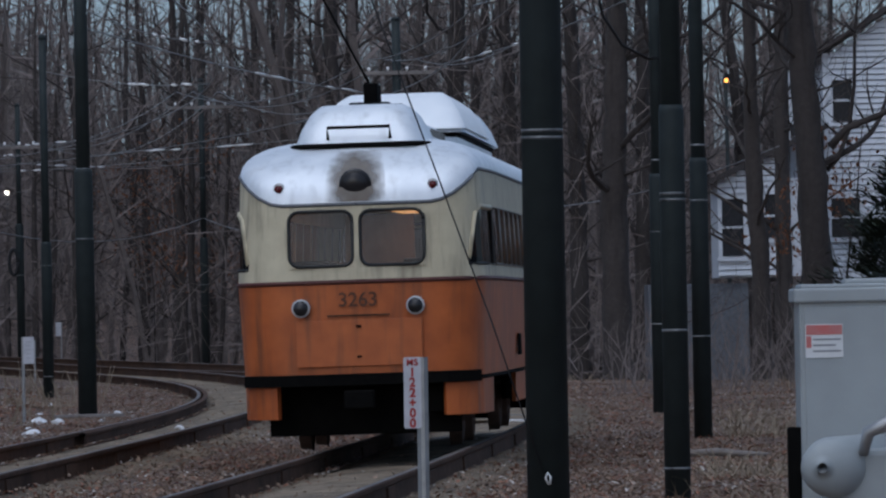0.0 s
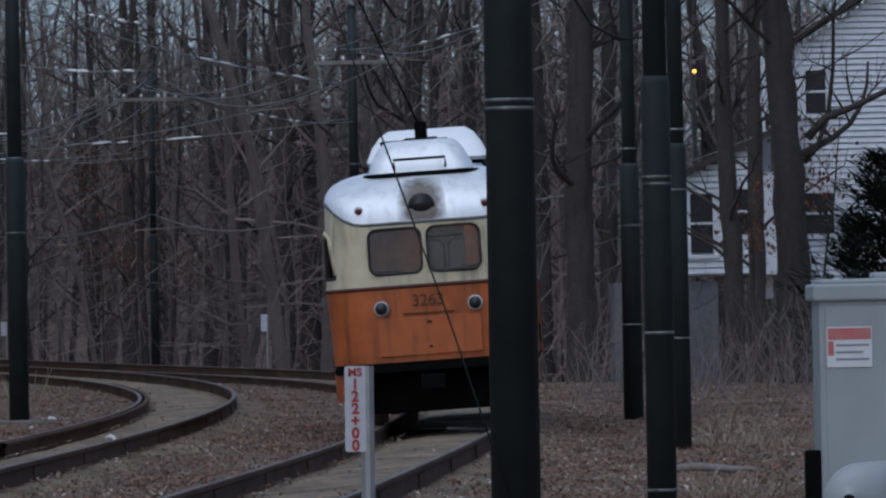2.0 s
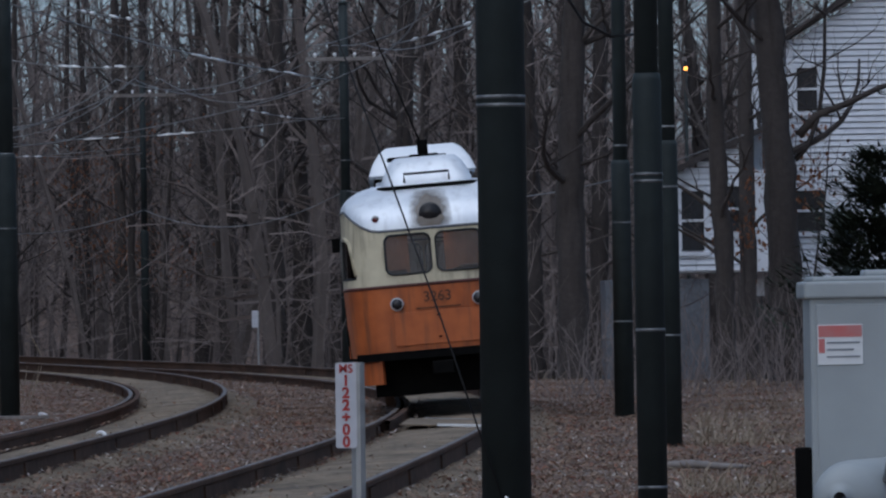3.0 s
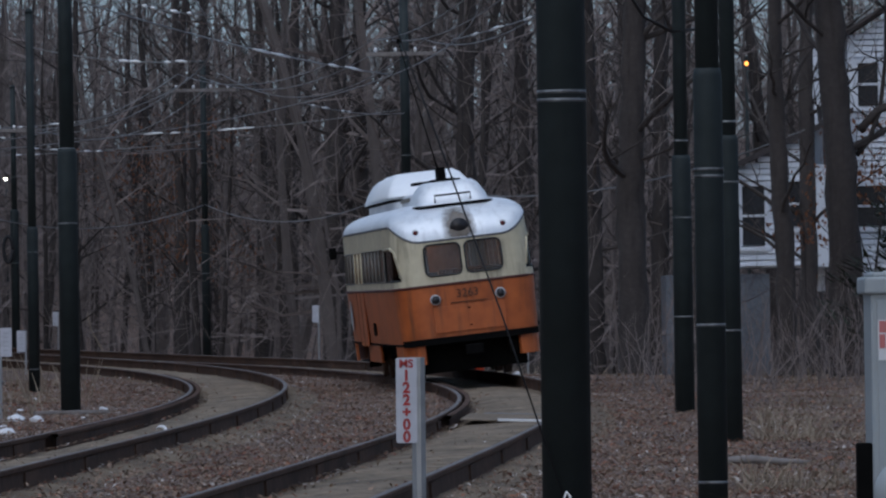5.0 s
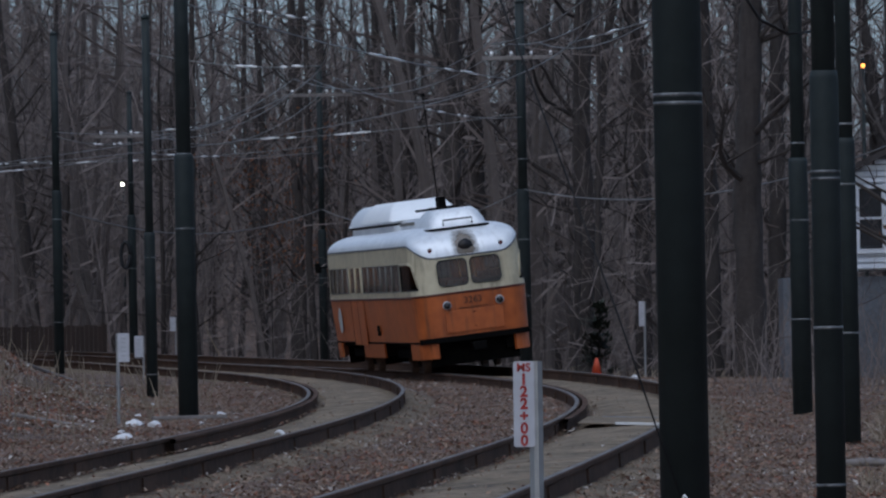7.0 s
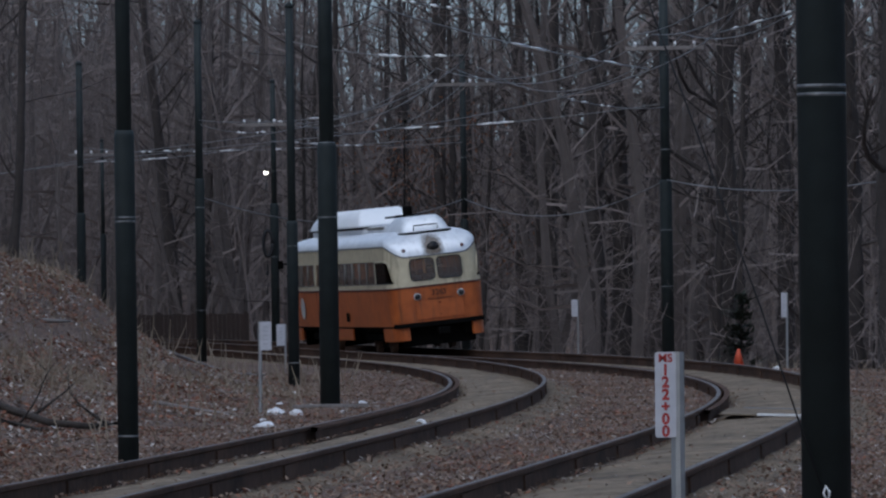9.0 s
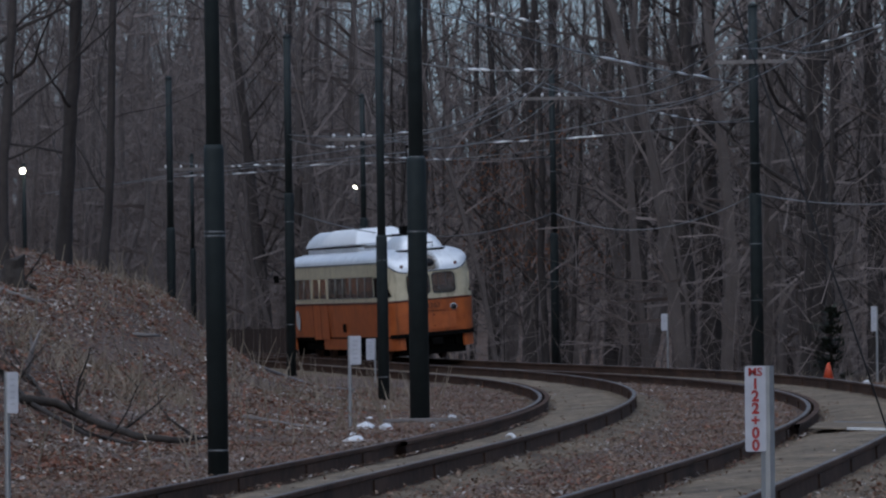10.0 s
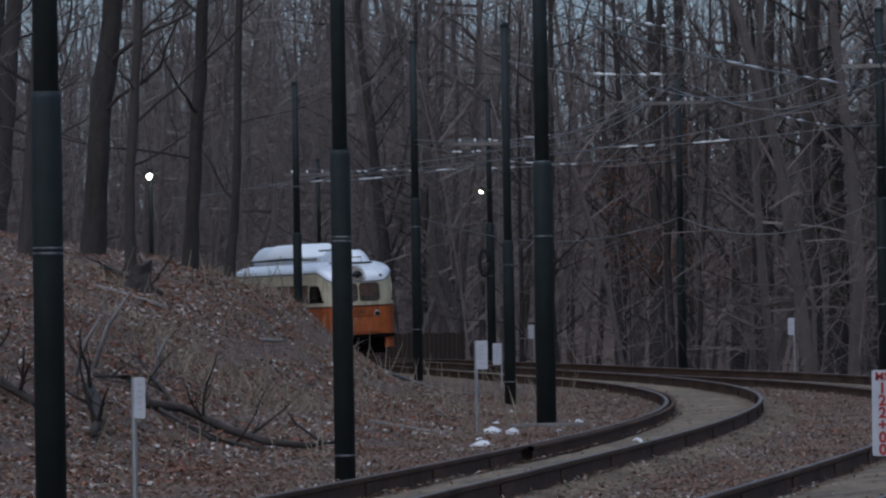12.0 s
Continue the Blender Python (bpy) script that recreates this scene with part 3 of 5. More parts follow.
def lamp_on(name, tram, x, y, z, r, tilt, lens, rim, label):
    """A round lamp on the rear: rim ring and domed lens, facing backwards."""
    v, f = [], []
    m = pose(x, y, z, tilt, 0, 0)
    prof = [(r * 1.25, 0.0), (r * 1.22, -0.035), (r * 1.0, -0.04)]
    for rad, d in prof:
        v += [m @ Vector((rad * math.cos(2 * math.pi * k / 20), d, rad * math.sin(2 * math.pi * k / 20))) for k in range(20)]
    for j in range(2):
        f += [(j * 20 + k, j * 20 + (k + 1) % 20, (j + 1) * 20 + (k + 1) % 20, (j + 1) * 20 + k) for k in range(20)]
    body = raw(name, v, f, rim, tram, label, smooth=True)
    v, f = [], []
    for rad, d in ((r, -0.036), (r * 0.75, -0.06), (r * 0.35, -0.075)):
        v += [m @ Vector((rad * math.cos(2 * math.pi * k / 20), d, rad * math.sin(2 * math.pi * k / 20))) for k in range(20)]
    for j in range(2):
        f += [(j * 20 + k, j * 20 + (k + 1) % 20, (j + 1) * 20 + (k + 1) % 20, (j + 1) * 20 + k) for k in range(20)]
    f.append(tuple(40 + k for k in range(20)))
    raw("lens", v, f, lens, body, "dark round lens", smooth=True)
    return body


def hump(name, parent, y0, y1, w0, w1, z0, z1, material, label, r=0.25, slope=0.5):
    """A rounded roof cover: a rounded rectangle rising to a smaller one."""
    v, f = [], []
    rows = [(0, 0.0), (0.02, 0.06), (0.25, 0.45), (0.6, 0.8), (0.9, 0.96), (1.0, 1.0)]
    n = None
    for k, up in rows:
        w = w0 + (w1 - w0) * k
        ya, yb = y0 + slope * k, y1 - slope * k
        pts = rounded_rect(w, yb - ya, min(r, w / 2 - 0.01))
        n = len(pts)
        v += [Vector((px, py + (ya + yb) / 2, z0 + (z1 - z0) * up)) for px, py in pts]
    for j in range(len(rows) - 1):
        f += [(j * n + i, j * n + (i + 1) % n, (j + 1) * n + (i + 1) % n, (j + 1) * n + i) for i in range(n)]
    f.append(tuple((len(rows) - 1) * n + i for i in range(n)))
    return raw(name, v, f, material, parent, label, smooth=True)


def build_tram():
    tram = thing("streetcar", None, "old orange and cream streetcar with a silver roof on rails", "streetcar")
    cols = ring()
    rear_cols = [c for c in cols if c[1] < -5.3]
    body = skin("body_side", cols, [lambda c, z=z: shell_point(c, z) for z in (0.60, 0.66, 0.9, 1.2, 1.5, BELT)], M_ORANGE, tram, label="weathered orange lower body panels")

    def keep_upper(a, b, j):
        if j != 1:
            return True
        y, x = (a[1] + b[1]) / 2, abs(a[0] + b[0]) / 2
        if a[3] and b[3]:
            return not 0.03 < x < 0.65
        if abs(y) > 6.27:
            return not (1.0 < min(abs(a[0]), abs(b[0])) and min(abs(a[1]), abs(b[1])) > 6.27 - 1e-6)
        if -5.37 < y < 0.23 or 2.71 < y < 6.11:
            return False
        return not any(lo - 1e-6 <= min(a[1], b[1]) and max(a[1], b[1]) <= hi + 1e-6 for lo, hi in WINDOWS_Y)

    rows = [lambda c: shell_point(c, BELT), lambda c: shell_point(c, W_LOW), lambda c: shell_point(c, W_TOP), lambda c: shell_point(c, c[2])]
    upper = skin("window_band", cols, rows, M_CREAM, tram, keep_upper, "cream window band with streaked paint")
    roof = skin("roof", cols, [lambda c, t=t: shell_point(c, t=t) for t in (0, 0.06, 0.16, 0.28, 0.4, 0.52, 0.64, 0.76, 0.86, 0.94, 1.0)], M_SILVER, tram, label="silver painted domed roof", cap=True)
    # trims that run round the body
    for name, z, rad, m in (("belt_trim", BELT, 0.022, M_TRIM), ("sill_trim", 0.62, 0.02, M_BLACK)):
        loop = [shell_point(c, z) * 1.0 for c in cols]
        tubes(name, [(loop + [loop[0]], rad)], m, tram, sides=6)
    loop = [shell_point(c, t=0.0) for c in cols]
    tubes("roof_drip_rail", [(loop + [loop[0]], 0.018)], mat("roof_edge_grey", (0.16, 0.17, 0.19), 0.5), tram, sides=6)
    # rear and front windows
    for sgn_y in (-1, 1):
        for sx in (-1, 1):
            w, h = 0.62, W_TOP - W_LOW
            c = Vector((sx * 0.34, sgn_y * 6.955, (W_LOW + W_TOP) / 2))
            m = Matrix.Translation(c) @ pose(0, 0, 0, 90 + sgn_y * 5.0, 0, 0)
            inner = rounded_rect(w - 0.012, h - 0.025, 0.10)
            outer = [(max(-w / 2, min(w / 2, a * 1.3)), max(-h / 2, min(h / 2, b * 1.3))) for a, b in inner]
            n = len(inner)
            v = [m @ Vector((a, b, 0.0)) for a, b in outer] + [m @ Vector((a, b, 0.0)) for a, b in inner]
            f = [(i, (i + 1) % n, n + (i + 1) % n, n + i) for i in range(n)]
            fr = raw("window_frame", v, f, M_CREAM, tram, "cream window surround")
            loop = [m @ Vector((a, b, 0.0)) for a, b in inner]
            tubes("gasket", [(loop + [loop[0]], 0.016)], M_RUBBER, fr, "black rubber gasket", sides=6)
            p = raw("pane", [m @ Vector((a, b, -sgn_y * -0.008)) for a, b in inner], [tuple(range(n))], M_GLASS, fr, "dull dusty glass")
            p.visible_shadow = False
    # side windows: a frame, a pane, and the curved top corner of the rear quarter
    for sx in (-1, 1):
        for i, (lo, hi) in enumerate(WINDOWS_Y):
            wid = lambda y: 1.19 + 0.06 * min(1.0, (6.4 - abs(y)) / 1.5)
            P = lambda y, z, off=0.0: Vector((sx * (wid(y) * (1 - 0.035 * (z - BELT)) + off), y * (1 - 0.014 * (z - BELT)), z))
            if i == 0:
                # rear quarter: the pane wraps round the corner, its top falling in a curve to the sill
                cc = [c for c in outline() if c[1] < hi + 1e-6 and c[0] > 1.0]
                span = [math.hypot(c[0] - cc[0][0], c[1] - cc[0][1]) for c in cc]
                tops = [W_LOW + 0.05 + (W_TOP - W_LOW - 0.05) * max(0.0, 1 - (1 - min(1.0, d / 0.45)) ** 3) ** 0.4 for d in span]
                Q = lambda c, z: Vector((sx * shell_point(c, z).x, shell_point(c, z).y, z))
                n = len(cc)
                v = [Q(c, W_TOP) for c in cc] + [Q(c, z) for c, z in zip(cc, tops)]
                raw("window_corner", v, [(k, k + 1, n + k + 1, n + k) for k in range(n - 1)], M_CREAM, upper, "cream curved window corner", smooth=True)
                v = [Q(c, z) * 0.999 for c, z in zip(cc, tops)] + [Q(c, W_LOW) * 0.999 for c in cc]
                loop = v[:n] + v[n:][::-1]
                fr = tubes("side_window", [(loop + [loop[0]], 0.016)], M_RUBBER, tram, sides=5)
                p = raw("pane", [q * 0.996 for q in v], [(k, k + 1, n + k + 1, n + k)[::-1 if sx > 0 else 1] for k in range(n - 1)], M_GLASS_SHADED, fr, "dull dusty glass")
                p.visible_shadow = False
                tubes("window_bead", [(v[:n], 0.030)], M_CREAM, fr, "pale rounded bead", sides=5)
                continue
            else:
                pts = [(hi, W_LOW), (lo, W_LOW), (lo, W_TOP), (hi, W_TOP)]
            loop = [P(y, z, 0.004) for y, z in pts]
            fr = tubes("side_window", [(loop + [loop[0]], 0.014)], M_CREAM if 7 <= i <= 8 else M_SASH, tram, sides=5)
            if not 7 <= i <= 8 and i + 1 < len(WINDOWS_Y) and i != 6:
                nxt = WINDOWS_Y[i + 1][0]
                raw("sash_bar", [P(hi, W_LOW), P(nxt, W_LOW), P(nxt, W_TOP), P(hi, W_TOP)], [(0, 1, 2, 3)], M_SASH, fr, "grey metal sash bar")
            p = raw("pane", [P(y, z, -0.01) for y, z in pts], [tuple(range(len(pts)))[::-1 if sx > 0 else 1]], M_GLASS, fr, "dull dusty glass")
            p.visible_shadow = False
        # passenger door leaves with a seam each
        for lo, hi in ((0.50, 1.48), (1.50, 2.48)):
            x = sx * 1.246
            d = part("door_leaf", boxes(((min(x, x + sx * 0.014), lo, 0.58), (max(x, x + sx * 0.014), hi, 1.55)), bevel=0.004), M_ORANGE, tram, "orange folding door leaf")
            part("door_seam", boxes(((min(x, x + sx * 0.02), hi - 0.02, 0.6), (max(x, x + sx * 0.02), hi, 1.54))), M_RUBBER, d)
        part("side_vent", boxes(((min(sx * 1.236, sx * 1.262), -1.6, 0.78), (max(sx * 1.236, sx * 1.262), -1.3, 1.0)), bevel=0.005), M_BLACK, tram, "small dark vent grille")
        v = [Vector((sx * 1.258, 4.6 + 0.28 * math.cos(2 * math.pi * k / 24), 1.12 + 0.28 * math.sin(2 * math.pi * k / 24))) for k in range(24)]
        raw("roundel", v, [tuple(range(24))], M_GREYDISC, tram, "pale grey round emblem")
        # skirts between the wheel openings
        for lo, hi, bot in ((-7.1, -5.55, 0.27), (-2.3, 2.3, 0.30), (5.55, 7.1, 0.27)):
            cc = [c for c in cols if lo <= c[1] <= hi and c[0] * sx > 0.83]
            cc.sort(key=lambda c: c[1])
            if len(cc) < 2:
                continue
            if lo < -7 or hi > 7:
                edge = -5.6 if lo < -7 else 5.6
                cc = sorted(cc + [(sx * 1.23, edge, 2.5, False)], key=lambda c: c[1])
            v, f, n = [], [], len(cc)
            for k, z in ((1.0, 0.615), (1.0, bot), (0.965, bot), (0.965, 0.615)):
                v += [Vector((shell_point(c, max(z, 0.5)).x * k, shell_point(c, 0.6).y * (1 - (1 - k) * 0.4), z)) for c in cc]
            for j in range(4):
                f += [(j * n + i, j * n + i + 1, ((j + 1) % 4) * n + i + 1, ((j + 1) % 4) * n + i) for i in range(n - 1)]
            f += [(0, n, 2 * n, 3 * n), (n - 1, 4 * n - 1, 3 * n - 1, 2 * n - 1)]
            raw("skirt", v, f, M_ORANGE, tram, "orange skirt panel between wheel openings")
    # bumper bar across the rear, underframe, trucks and wheels
    for sy in (-1, 1):
        cc = [c for c in cols if c[1] * sy > 6.5 and abs(c[0]) <= 1.17]
        cc.sort(key=lambda c: c[0])
        v, f, n = [], [], len(cc)
        for k, z in ((1.0, 0.58), (1.007, 0.58), (1.008, 0.685), (1.0, 0.69)):
            v += [Vector((c[0], shell_point(c, 0.6).y * k, z)) for c in cc]
        for j in range(4):
            f += [(j * n + i, j * n + i + 1, ((j + 1) % 4) * n + i + 1, ((j + 1) % 4) * n + i) for i in range(n - 1)]
        b = raw("bumper", v, f, M_BLACK, tram, "black rear bumper bar")
        part("coupler", boxes(((-0.09, min(sy * 6.2, sy * 7.2), 0.38), (0.09, max(sy * 6.2, sy * 7.2), 0.5)), ((-0.14, min(sy * 7.05, sy * 7.28), 0.36), (0.14, max(sy * 7.05, sy * 7.28), 0.53)), bevel=0.015), M_BLACK, tram, "black drawbar coupler")
        # black plate added to fill the space under each end with shade
        part("fender_plate", boxes(((-0.92, sy * 6.45 - 0.02, 0.10), (0.92, sy * 6.45 + 0.02, 0.62)), ((0.62, sy * 6.5 - 0.2, 0.30), (0.8, sy * 6.5 + 0.2, 0.55)), bevel=0.01), M_BLACK, tram, "added black plate for the shade under the car's end")
    part("underframe", boxes(((-1.0, -6.4, 0.5), (1.0, 6.4, 0.66)), ((-0.8, -1.9, 0.28), (0.8, 1.9, 0.55)), bevel=0.02), M_BLACK, tram, "black underframe boxes")
    for ty in (-3.5, 3.5):
        t = part("truck", boxes(((-1.0, ty - 1.35, 0.28), (-0.88, ty + 1.35, 0.46)), ((0.88, ty - 1.35, 0.28), (1.0, ty + 1.35, 0.46)), ((-0.95, ty - 0.3, 0.26), (0.95, ty + 0.3, 0.5)), ((-0.7, ty - 1.0, 0.06), (0.7, ty + 1.0, 0.4)), bevel=0.02), M_BLACK, tram, "black steel wheel truck")
        for wy in (-0.92, 0.92):
            for wx in (-0.75, 0.75):
                prof = [(0.34, -0.065), (0.32, -0.06), (0.315, 0.05), (0.25, 0.065), (0.09, 0.05), (0.085, 0.075)]
                v, f = [], []
                sg = 1 if wx > 0 else -1
                for r, d in prof:
                    v += [Vector((wx + sg * d, ty + wy + r * math.cos(2 * math.pi * k / 24), 0.248 + r * math.sin(2 * math.pi * k / 24))) for k in range(24)]
                for j in range(len(prof) - 1):
                    f += [(j * 24 + k, j * 24 + (k + 1) % 24, (j + 1) * 24 + (k + 1) % 24, (j + 1) * 24 + k) for k in range(24)]
                f += [tuple(range(24)), tuple(120 + k for k in range(24))]
                raw("wheel", v, f, M_RAIL, t, "dark steel wheel", smooth=True)
    # interior: floor, lining, ceiling, seats, and an added glowing panel that warms the cabin
    part("cabin_floor", boxes(((-1.1, -6.3, 0.80), (1.1, 6.3, 0.84))), M_INDARK, tram)
    part("cabin_lining", boxes(((-1.14, -6.2, 0.84), (-1.12, 6.2, 1.62)), ((1.12, -6.2, 0.84), (1.14, 6.2, 1.62)), ((-0.95, -6.60, 0.84), (0.95, -6.57, 1.60))), M_INNER, tram, "brown cabin lining")
    part("cabin_ceiling", boxes(((-0.98, -6.2, 2.42), (0.98, 6.2, 2.45))), M_CREAM, tram, "pale cabin ceiling")
    part("cab_partition", boxes(((-1.05, 5.2, 0.84), (-0.25, 5.24, 2.4)), ((0.3, 5.0, 0.84), (1.05, 5.04, 2.4))), M_INNER, tram, "brown driver's partition")
    part("ceiling_lamp", boxes(((-0.36, -5.5, 2.39), (0.36, 5.0, 2.41))), M_CABIN, tram, "added dim warm glowing ceiling panel")
    for i in range(9):
        for sx in (-1, 1):
            y = -5.7 + i * 1.15
            s = part("seat", boxes(((sx * 0.72 - 0.36, y, 1.15), (sx * 0.72 + 0.36, y + 0.45, 1.27)), ((sx * 0.72 - 0.36, y - 0.07, 1.2), (sx * 0.72 + 0.36, y + 0.02, 1.78)), bevel=0.02), M_INDARK, tram, "brown bench seat")
    # roof gear
    hump("rear_roof_cover", tram, -6.25, -4.1, 1.28, 0.80, 2.84, 3.28, M_SILVER, "silver rounded blower cover", slope=0.42)
    loop = [Vector((px, py - 5.175, 2.875)) for px, py in rounded_rect(1.32, 2.19, 0.25)]
    tubes("cover_trim", [(loop + [loop[0]], 0.026)], M_BLACK, tram, "dark trim at the cover's foot", sides=6)
    tubes("grab_rail", [([(-0.3, -6.2, 2.94), (-0.3, -6.26, 3.05), (0.3, -6.26, 3.05), (0.3, -6.2, 2.94)], 0.016)], M_BLACK, tram, "dark grab rail", sides=6)
    hump("roof_ridge", tram, -4.2, -1.0, 1.1, 0.95, 2.88, 3.14, M_SILVER, "low silver roof ridge", slope=0.1)
    for sx in (-1, 1):
        for k in range(8):
            y = -3.7 + k * 0.31
            part("ridge_louvre", boxes(((min(sx * 0.53, sx * 0.556), y, 3.02), (max(sx * 0.53, sx * 0.556), y + 0.19, 3.09)), bevel=0.006), M_SASH, tram, "dull grey vent louvre")
    base = hump("front_cover_base", tram, -1.6, 5.4, 1.36, 1.34, 2.88, 3.08, M_SILVER, "silver plinth", slope=0.02)
    tubes("cover_gap", [([Vector((px, py + 1.9, 3.09)) for px, py in rounded_rect(1.34, 6.9, 0.2)] + [Vector((0.67, 5.15, 3.09))], 0.03)], M_BLACK, tram, sides=6)
    fc = hump("front_roof_cover", tram, -1.6, 5.35, 1.5, 0.95, 3.11, 3.53, M_SILVER, "silver pitched roof unit cover", slope=0.9, r=0.2)
    hump("white_sheet", tram, -1.66, 3.2, 1.53, 0.97, 3.15, 3.555, M_WHITE, "bright white sheet over the roof unit", slope=0.75, r=0.2)
    pb = part("trolley_base", boxes(((-0.2, -4.75, 3.25), (0.2, -3.6, 3.34)), ((-0.07, -4.5, 3.3), (0.07, -3.95, 3.54)), ((-0.5, -4.4, 3.28), (0.32, -3.8, 3.33)), bevel=0.02), M_BLACK, tram, "black trolley pole base")
    tip = Vector((-0.8, -9.0, 5.58))
    tubes("trolley_pole", [([(0, -3.9, 3.45), tip], [0.014, 0.008])], M_BLACK, tram, "thin black trolley pole", sides=8)
    part("trolley_shoe", boxes(((tip.x - 0.03, tip.y - 0.12, tip.z - 0.02), (tip.x + 0.03, tip.y + 0.05, tip.z + 0.05))), M_BLACK, tram)
    # rear lamps, number, hatch
    lamp_on("tail_lamp", tram, 0.0, -6.85, 2.485, 0.125, 10, M_LENS_DARK, M_LENS_DARK, "large dark round tail lamp")
    for sx in (-1, 1):
        lamp_on("marker_lamp", tram, sx * 0.735, -6.80, 2.475, 0.042, 20, M_LENS_RED, M_GREYDISC, "small red marker lamp")
        lamp_on("stop_lamp", tram, sx * 0.545, -7.0, 1.32, 0.072, -1, M_LENS_DARK, M_GREYDISC, "dark round lamp in a bright ring")
    v, f = [], []
    for k in range(13):
        for j in range(7):
            x, t = -0.30 + 0.60 * k / 12, 0.02 + 0.56 * j / 6
            c = (x, -7 + 0.05 * (x / 0.72) ** 2, 2.30, True)
            q = shell_point(c, t=t)
            v.append(q + Vector((0, -0.004, 0.003)))
    for k in range(12):
        for j in range(6):
            f.append((k * 7 + j, (k + 1) * 7 + j, (k + 1) * 7 + j + 1, k * 7 + j + 1))
    raw("soot_stain", v, f, M_SOOT, tram, "brown sooty stain round the tail lamp", smooth=True)
    text_mesh("fleet_number", "3263", 0.19, pose(0, -7.012, 1.385, 90, 0, 0), M_INK, tram, bold=0.003)
    h = part("rear_hatch", boxes(((-0.6, -7.0, 0.76), (0.6, -6.9, 1.20)), bevel=0.004), M_ORANGE, tram, "orange engine hatch panel")
    part("hatch_latch", boxes(((-0.025, -7.035, 1.125), (0.025, -7.015, 1.15)), ((-0.02, -7.035, 0.84), (0.02, -7.015, 0.86)), bevel=0.003), M_BLACK, h)
    part("grille_slot", boxes(((-0.3, -7.012, 1.235), (0.3, -6.95, 1.25)), bevel=0.002), M_SOOTLINE, tram, "dark sooty slot under the number")
    # door mirror at the front
    mi = tubes("mirror_arm", [([(-1.12, 6.5, 2.3), (-1.3, 6.75, 2.32)], 0.018)], M_BLACK, tram, sides=6)
    part("mirror", boxes(((-1.42, 6.7, 2.2), (-1.28, 6.78, 2.42)), bevel=0.02), M_BLACK, mi, "black door mirror")
    return tram


# seconds; distance of the streetcar's rear along the outer track; sideways shift; heading off the line; lean; height of the body
RIDE = [(0.0, -8.80, -0.270, -0.08, 0.73, 0.061),
        (0.5, -4.38, -0.171, 0.00, 1.31, 0.010),
        (1.0, 0.20, -0.142, -0.09, 2.03, 0.033),
        (1.5, 4.91, -0.134, -0.04, 2.61, 0.038),
        (2.0, 9.95, -0.152, -0.06, 3.03, 0.049),
        (2.5, 15.11, -0.171, -0.11, 3.42, 0.061),
        (3.0, 20.17, -0.163, -0.17, 4.03, 0.068),
        (3.5, 25.21, -0.138, -0.25, 4.77, 0.072),
        (4.0, 30.25, -0.111, -0.31, 5.45, 0.075),
        (4.5, 35.33, -0.101, -0.32, 5.84, 0.078),
        (5.0, 40.39, -0.116, -0.26, 5.86, 0.081),
        (5.5, 45.61, -0.130, -0.18, 5.78, 0.083),
        (6.0, 51.22, -0.124, -0.12, 5.79, 0.083),
        (6.5, 57.05, -0.115, -0.08, 5.83, 0.084),
        (7.0, 62.96, -0.117, -0.05, 6.06, 0.085),
        (7.5, 69.00, -0.126, -0.04, 6.44, 0.087),
        (8.0, 75.20, -0.132, -0.10, 6.64, 0.092),
        (8.5, 81.61, -0.129, -0.30, 6.33, 0.101),
        (9.0, 88.23, -0.114, -0.65, 5.46, 0.116),
        (9.5, 94.28, -0.123, -0.99, 4.76, 0.161),
        (10.0, 100.25, -0.117, -1.12, 4.12, 0.177),
        (10.5, 106.24, -0.105, -0.99, 3.44, 0.184),
        (11.0, 112.21, -0.102, -0.43, 2.41, 0.203),
        (11.5, 118.45, -0.102, 0.16, 1.69, 0.229),
        (12.0, 125.26, -0.103, 0.38, 1.88, 0.264)]


def ride_pose(s_rear, shift, turn, lean, lift):
    x, y, h, _ = on_track("outer", s_rear + 7.0)
    g = h + radians(turn)
    return pose(x + shift * math.cos(h) + 7 * (math.sin(h) - math.sin(g)), y + shift * math.sin(h) + 7 * (math.cos(g) - math.cos(h)), lift, 0, -lean, math.degrees(g))


def motions():
    walk(STREETCAR, [(t, ride_pose(*row)) for t, *row in RIDE])


# ---- bare winter trees ----
def branch(v, f, start, way, length, r0, depth, rng, sides, bend=0.25, twigs=None):
    n = 6
    pts, p, d = [Vector(start)], Vector(start), Vector(way).normalized()
    for i in range(n):
        d = (d + Vector((rng.uniform(-bend, bend), rng.uniform(-bend, bend), rng.uniform(-bend * 0.3, bend * 0.7)))).normalized()
        p = p + d * length / n
        pts.append(p)
    tube(v, f, pts, [r0 * (1 - 0.75 * i / n) for i in range(n + 1)], sides, cap=False)
    if depth > 0:
        for i in range(3 if depth > 1 else 4):
            k = rng.randint(1, n)
            side = Vector((rng.uniform(-1, 1), rng.uniform(-1, 1), rng.uniform(0.0, 0.9)))
            branch(v, f, pts[k], (d * 0.5 + side).normalized(), length * rng.uniform(0.35, 0.6), r0 * (1 - 0.75 * k / n) * 0.65, depth - 1, rng, max(3, sides - 2), bend * 1.2)


